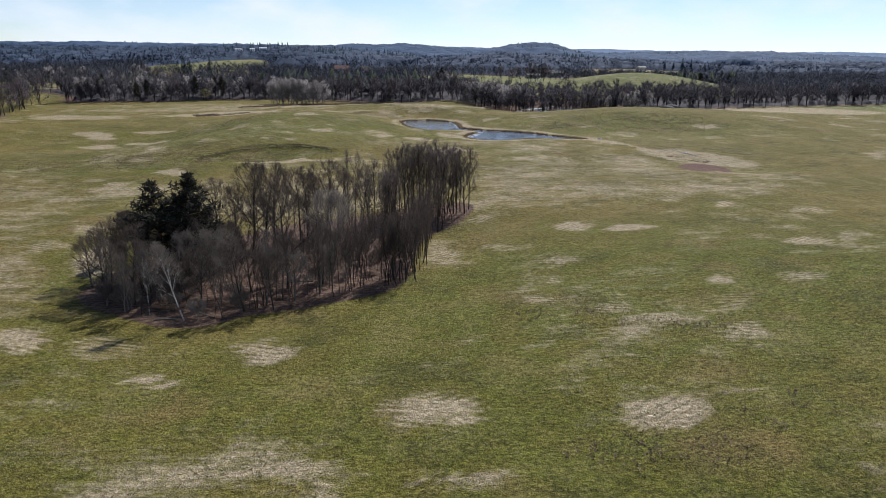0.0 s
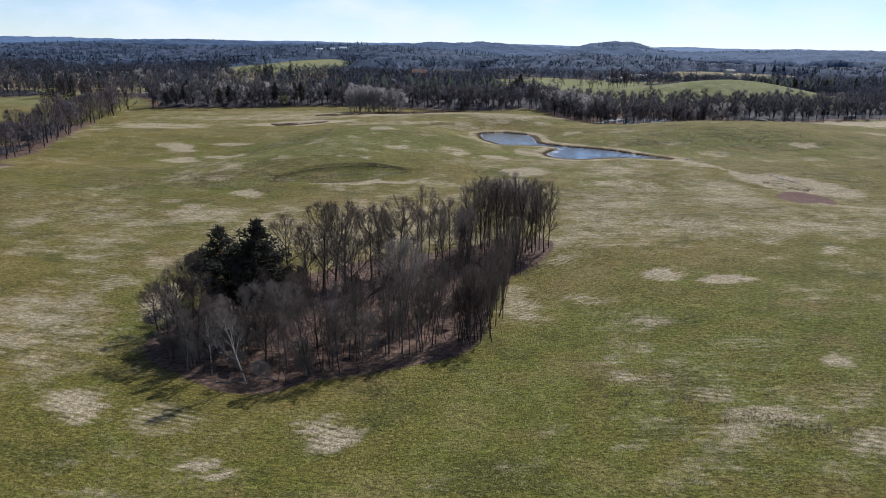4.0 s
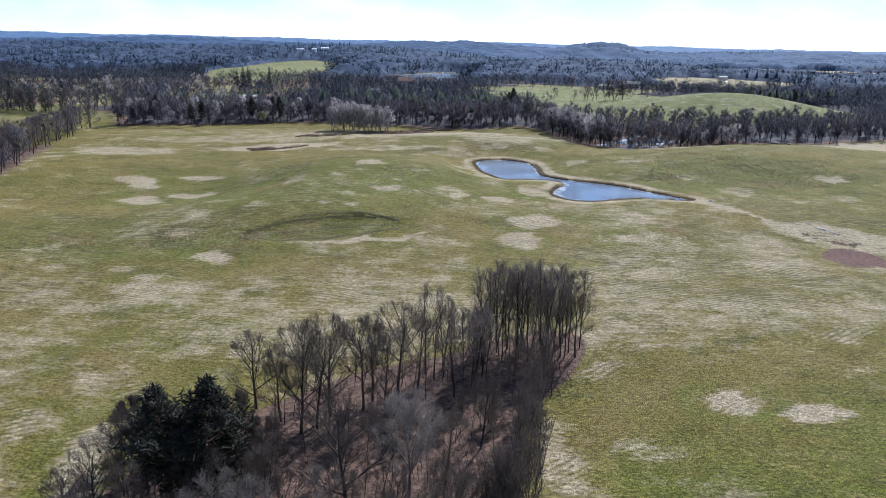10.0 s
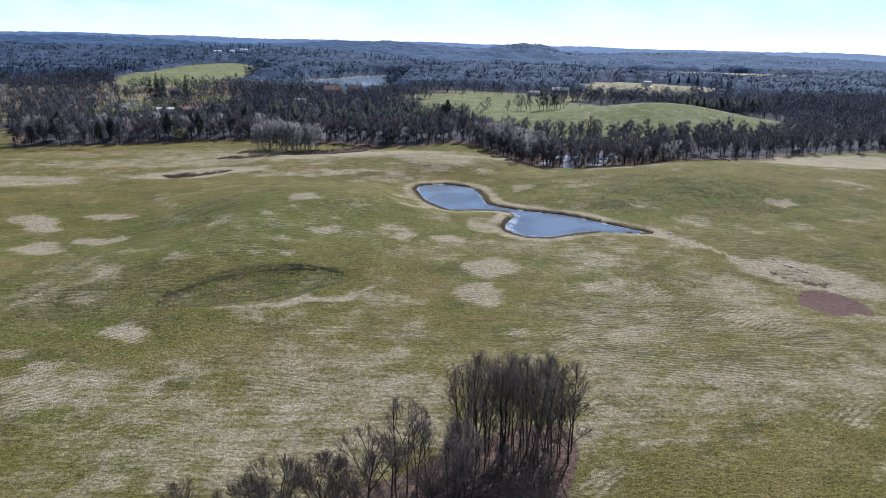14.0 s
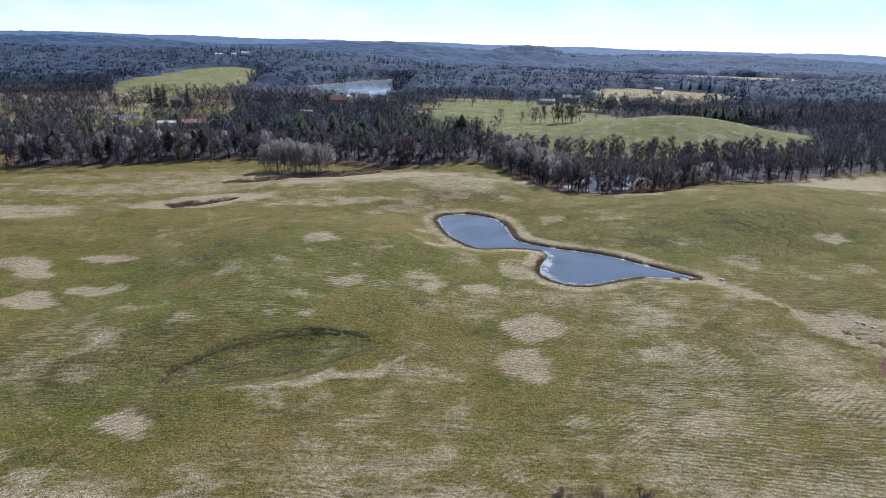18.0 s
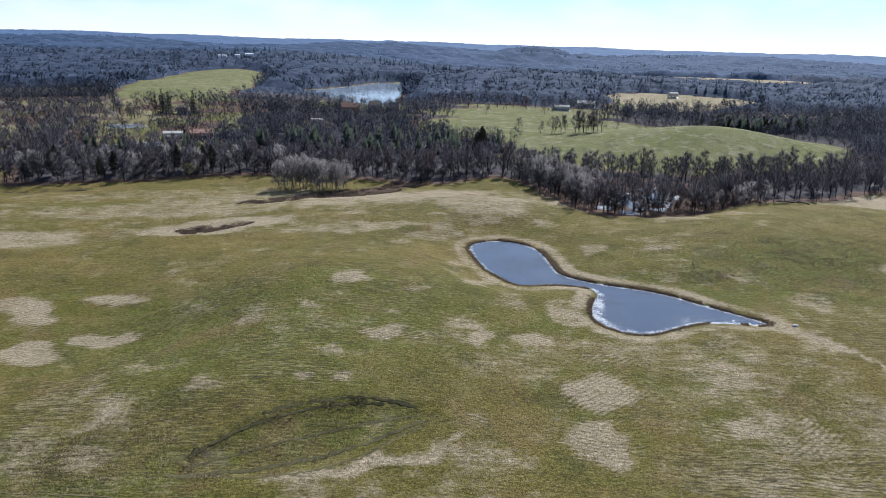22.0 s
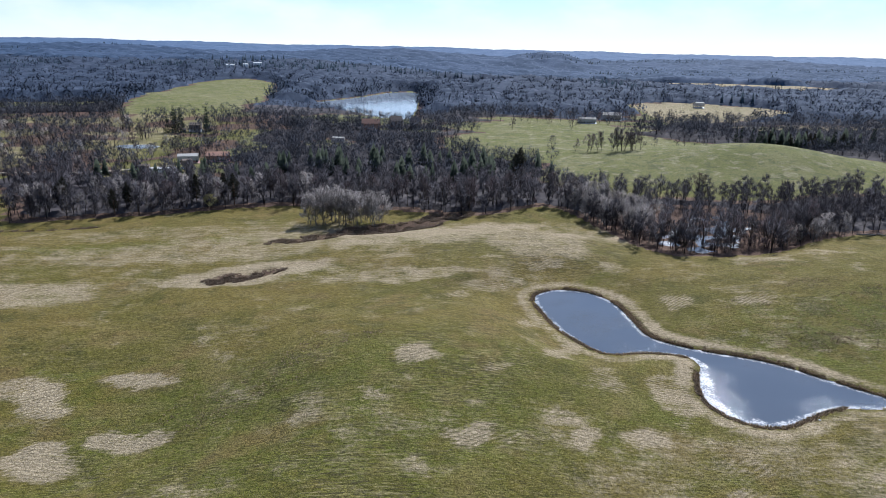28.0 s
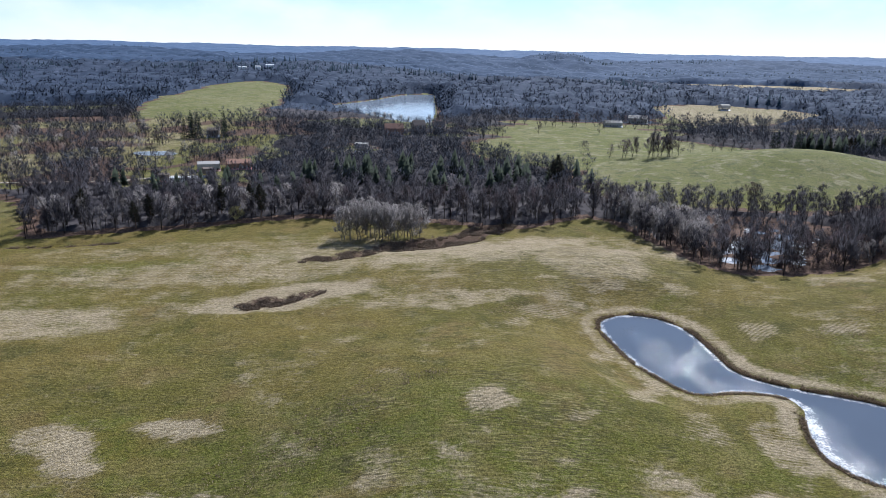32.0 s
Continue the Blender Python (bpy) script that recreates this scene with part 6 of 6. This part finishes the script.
rs = np.random.RandomState(77)
N = 42000
ty = 35 + 130 * rs.rand(N) ** 1.5
tx = (rs.rand(N) - 0.5) * (60 + 1.3 * ty)
keep = (shore_distance(tx, ty, GROVE) > 1) & (fbm(tx, ty, 6, 301, 2) > 0.42)
blades("grass_tufts", tx[keep], ty[keep], rs.uniform(0.5, 1.2, keep.sum()), 3, 0.11, 0.16, 1.6, M_TUFT, "short tufts of green and yellowed grass", 78)
pieces = []
for cx, cy, a, b, deg, s in ROUGH_AND_SHADE:
    k = int(a * b * 7)
    ang, rad = rs.rand(k) * 6.283, np.sqrt(rs.rand(k))
    ex, ey = a * rad * np.cos(ang), b * rad * np.sin(ang)
    c, sn = math.cos(radians(deg)), math.sin(radians(deg))
    pieces.append(np.stack([cx + ex * c - ey * sn, cy + ex * sn + ey * c], 1))
for line in RIMS:
    q = np.repeat(np.array(line), 7, 0)
    pieces.append(q + rs.normal(size=q.shape) * 0.75)
p = np.concatenate(pieces)
p = p[fbm(p[:, 0], p[:, 1], 2.4, 305, 2) > 0.5]
blades("rough_tussocks", p[:, 0], p[:, 1], rs.uniform(0.5, 1.1, len(p)), 4, 0.2, 0.2, 1.3, M_SEDGE, "dark tussocks of old rough grass", 79)

# sedge along the pond
line = np.concatenate([POND, POND[:1]])
seg = np.concatenate([[0], np.cumsum(np.hypot(*np.diff(line, axis=0).T))])
s = rs.rand(5200) * seg[-1]
px, py = np.interp(s, seg, line[:, 0]), np.interp(s, seg, line[:, 1])
off = 0.1 + np.abs(rs.normal(size=len(s))) * 0.6
nx, ny = np.interp(s, seg, np.gradient(line[:, 1])), -np.interp(s, seg, np.gradient(line[:, 0]))
nn = np.hypot(nx, ny) + 1e-9
side = np.sign(shore_distance(px + nx / nn * 0.3, py + ny / nn * 0.3, POND))
px, py = px + nx / nn * side * off, py + ny / nn * side * off
keep = fbm(px, py, 5, 310, 2) > 0.34
blades("pond_sedge", px[keep], py[keep], rs.uniform(0.6, 1.4, keep.sum()), 7, 0.38, 0.26, 1.1, M_SEDGE, "brown dead sedge tussocks along the pond bank", 80, "sedge")

# dead reeds in the wet hollows
pieces = []
for cx, cy, a, b, deg, s in MUD[1:6]:
    k = int(a * b * 16)
    ang, rad = rs.rand(k) * 6.283, np.sqrt(rs.rand(k))
    ex, ey = a * rad * np.cos(ang), b * rad * np.sin(ang)
    c, sn = math.cos(radians(deg)), math.sin(radians(deg))
    pieces.append(np.stack([cx + ex * c - ey * sn, cy + ex * sn + ey * c], 1))
p = np.concatenate(pieces)
p = p[fbm(p[:, 0], p[:, 1], 4, 320, 2) > 0.46]
blades("dead_reeds", p[:, 0], p[:, 1], rs.uniform(0.7, 1.3, len(p)), 5, 0.6, 0.26, 1.2, M_REED, "matted dead brown reeds in a wet hollow", 81, "reeds")


# ---------------------------------------------------------------- stones and fallen wood
def stone_mesh(seed, size):
    bm = bmesh.new()
    bmesh.ops.create_icosphere(bm, subdivisions=2, radius=size)
    rs2 = np.random.RandomState(seed)
    o = Vector(rs2.rand(3) * 50)
    for v in bm.verts:
        v.co *= 0.8 + 0.45 * noise.noise(v.co / size * 0.9 + o)
        v.co.z *= 0.62
    me = bpy.data.meshes.new("stone")
    bm.to_mesh(me)
    bm.free()
    me.materials.append(M_STONE)
    return me


STONES = [stone_mesh(i, 1.0) for i in range(4)]
for i, (x, y, s) in enumerate(((66.5, 302, 0.9), (89.5, 276, 0.5), (91, 271.5, 0.6), (92.2, 270.6, 0.7), (93.5, 269, 0.55), (95, 267, 0.6), (94.2, 268.4, 0.4), (98, 259, 0.4), (90.2, 274, 0.4), (20, 296, 0.35), (33, 297.5, 0.4))):
    ob = new("field_stone", STONES[i % 4])
    ob.matrix_basis = pose(x, y, float(rest(x, y)) + 0.15 * s, 0, 0, 40 * i) @ Matrix.Diagonal((s * 1.3, s, s, 1))
    tagged(ob, "pale grey boulder lying in the grass", "stone", "stones in the pasture")


def log(x, y, length, r, turn, tilt, label, seed, group=""):
    """A fallen trunk with broken branch stubs."""
    g = Growth(seed)
    pts = g.limb((0, 0, 0), (1, 0, math.tan(radians(tilt))), length, r, r * 0.35, 6, 0.04, 0, 7)
    top = new("fallen_trunk")
    top.matrix_basis = pose(x, y, float(rest(x, y)) + r * 0.8, 0, 0, turn)
    part("trunk", mesh_of("fallen_trunk", np.concatenate(g.v), g.f, M_LOG, True), M_LOG, top)
    for k in range(5):
        g2 = Growth(seed + 10 + k)
        q, d = spot(pts, 0.35 + 0.13 * k)
        g2.limb(q, d + g2.rs.normal(size=3) * 0.7 + np.array((0, 0, 0.5)), length * 0.18, r * 0.3, r * 0.08, 3, 0.15, 0, 4)
        part("branch_stub", mesh_of("branch_stub", np.concatenate(g2.v), g2.f, M_LOG, True), M_LOG, top)
    return tagged(top, label, "log", group)


log(-33, 98.5, 6, 0.11, 150, 3, "pale fallen trunk on the grove floor", 401, "fallen trunks")
log(-41, 96.5, 5, 0.10, 20, 5, "broken dead trunk at the grove's edge", 403, "fallen trunks")
log(-22, 118, 7, 0.14, 200, 4, "fallen trunk among leaf litter", 404, "fallen trunks")
log(146, 462, 12, 0.5, 200, 6, "uprooted dead tree at the wood's edge", 405, "fallen trunks")
log(150, 455, 8, 0.4, 170, 10, "broken dead trunk at the wood's edge", 406, "fallen trunks")
log(62, 440, 9, 0.25, 40, 5, "fallen trunk lying in the flooded wood", 407, "fallen trunks")
log(75, 452, 9, 0.25, 110, 5, "fallen trunk lying in the flooded wood", 408, "fallen trunks")
log(2, 172, 6, 0.14, 20, 4, "pale fallen trunk under the alders", 409, "fallen trunks")
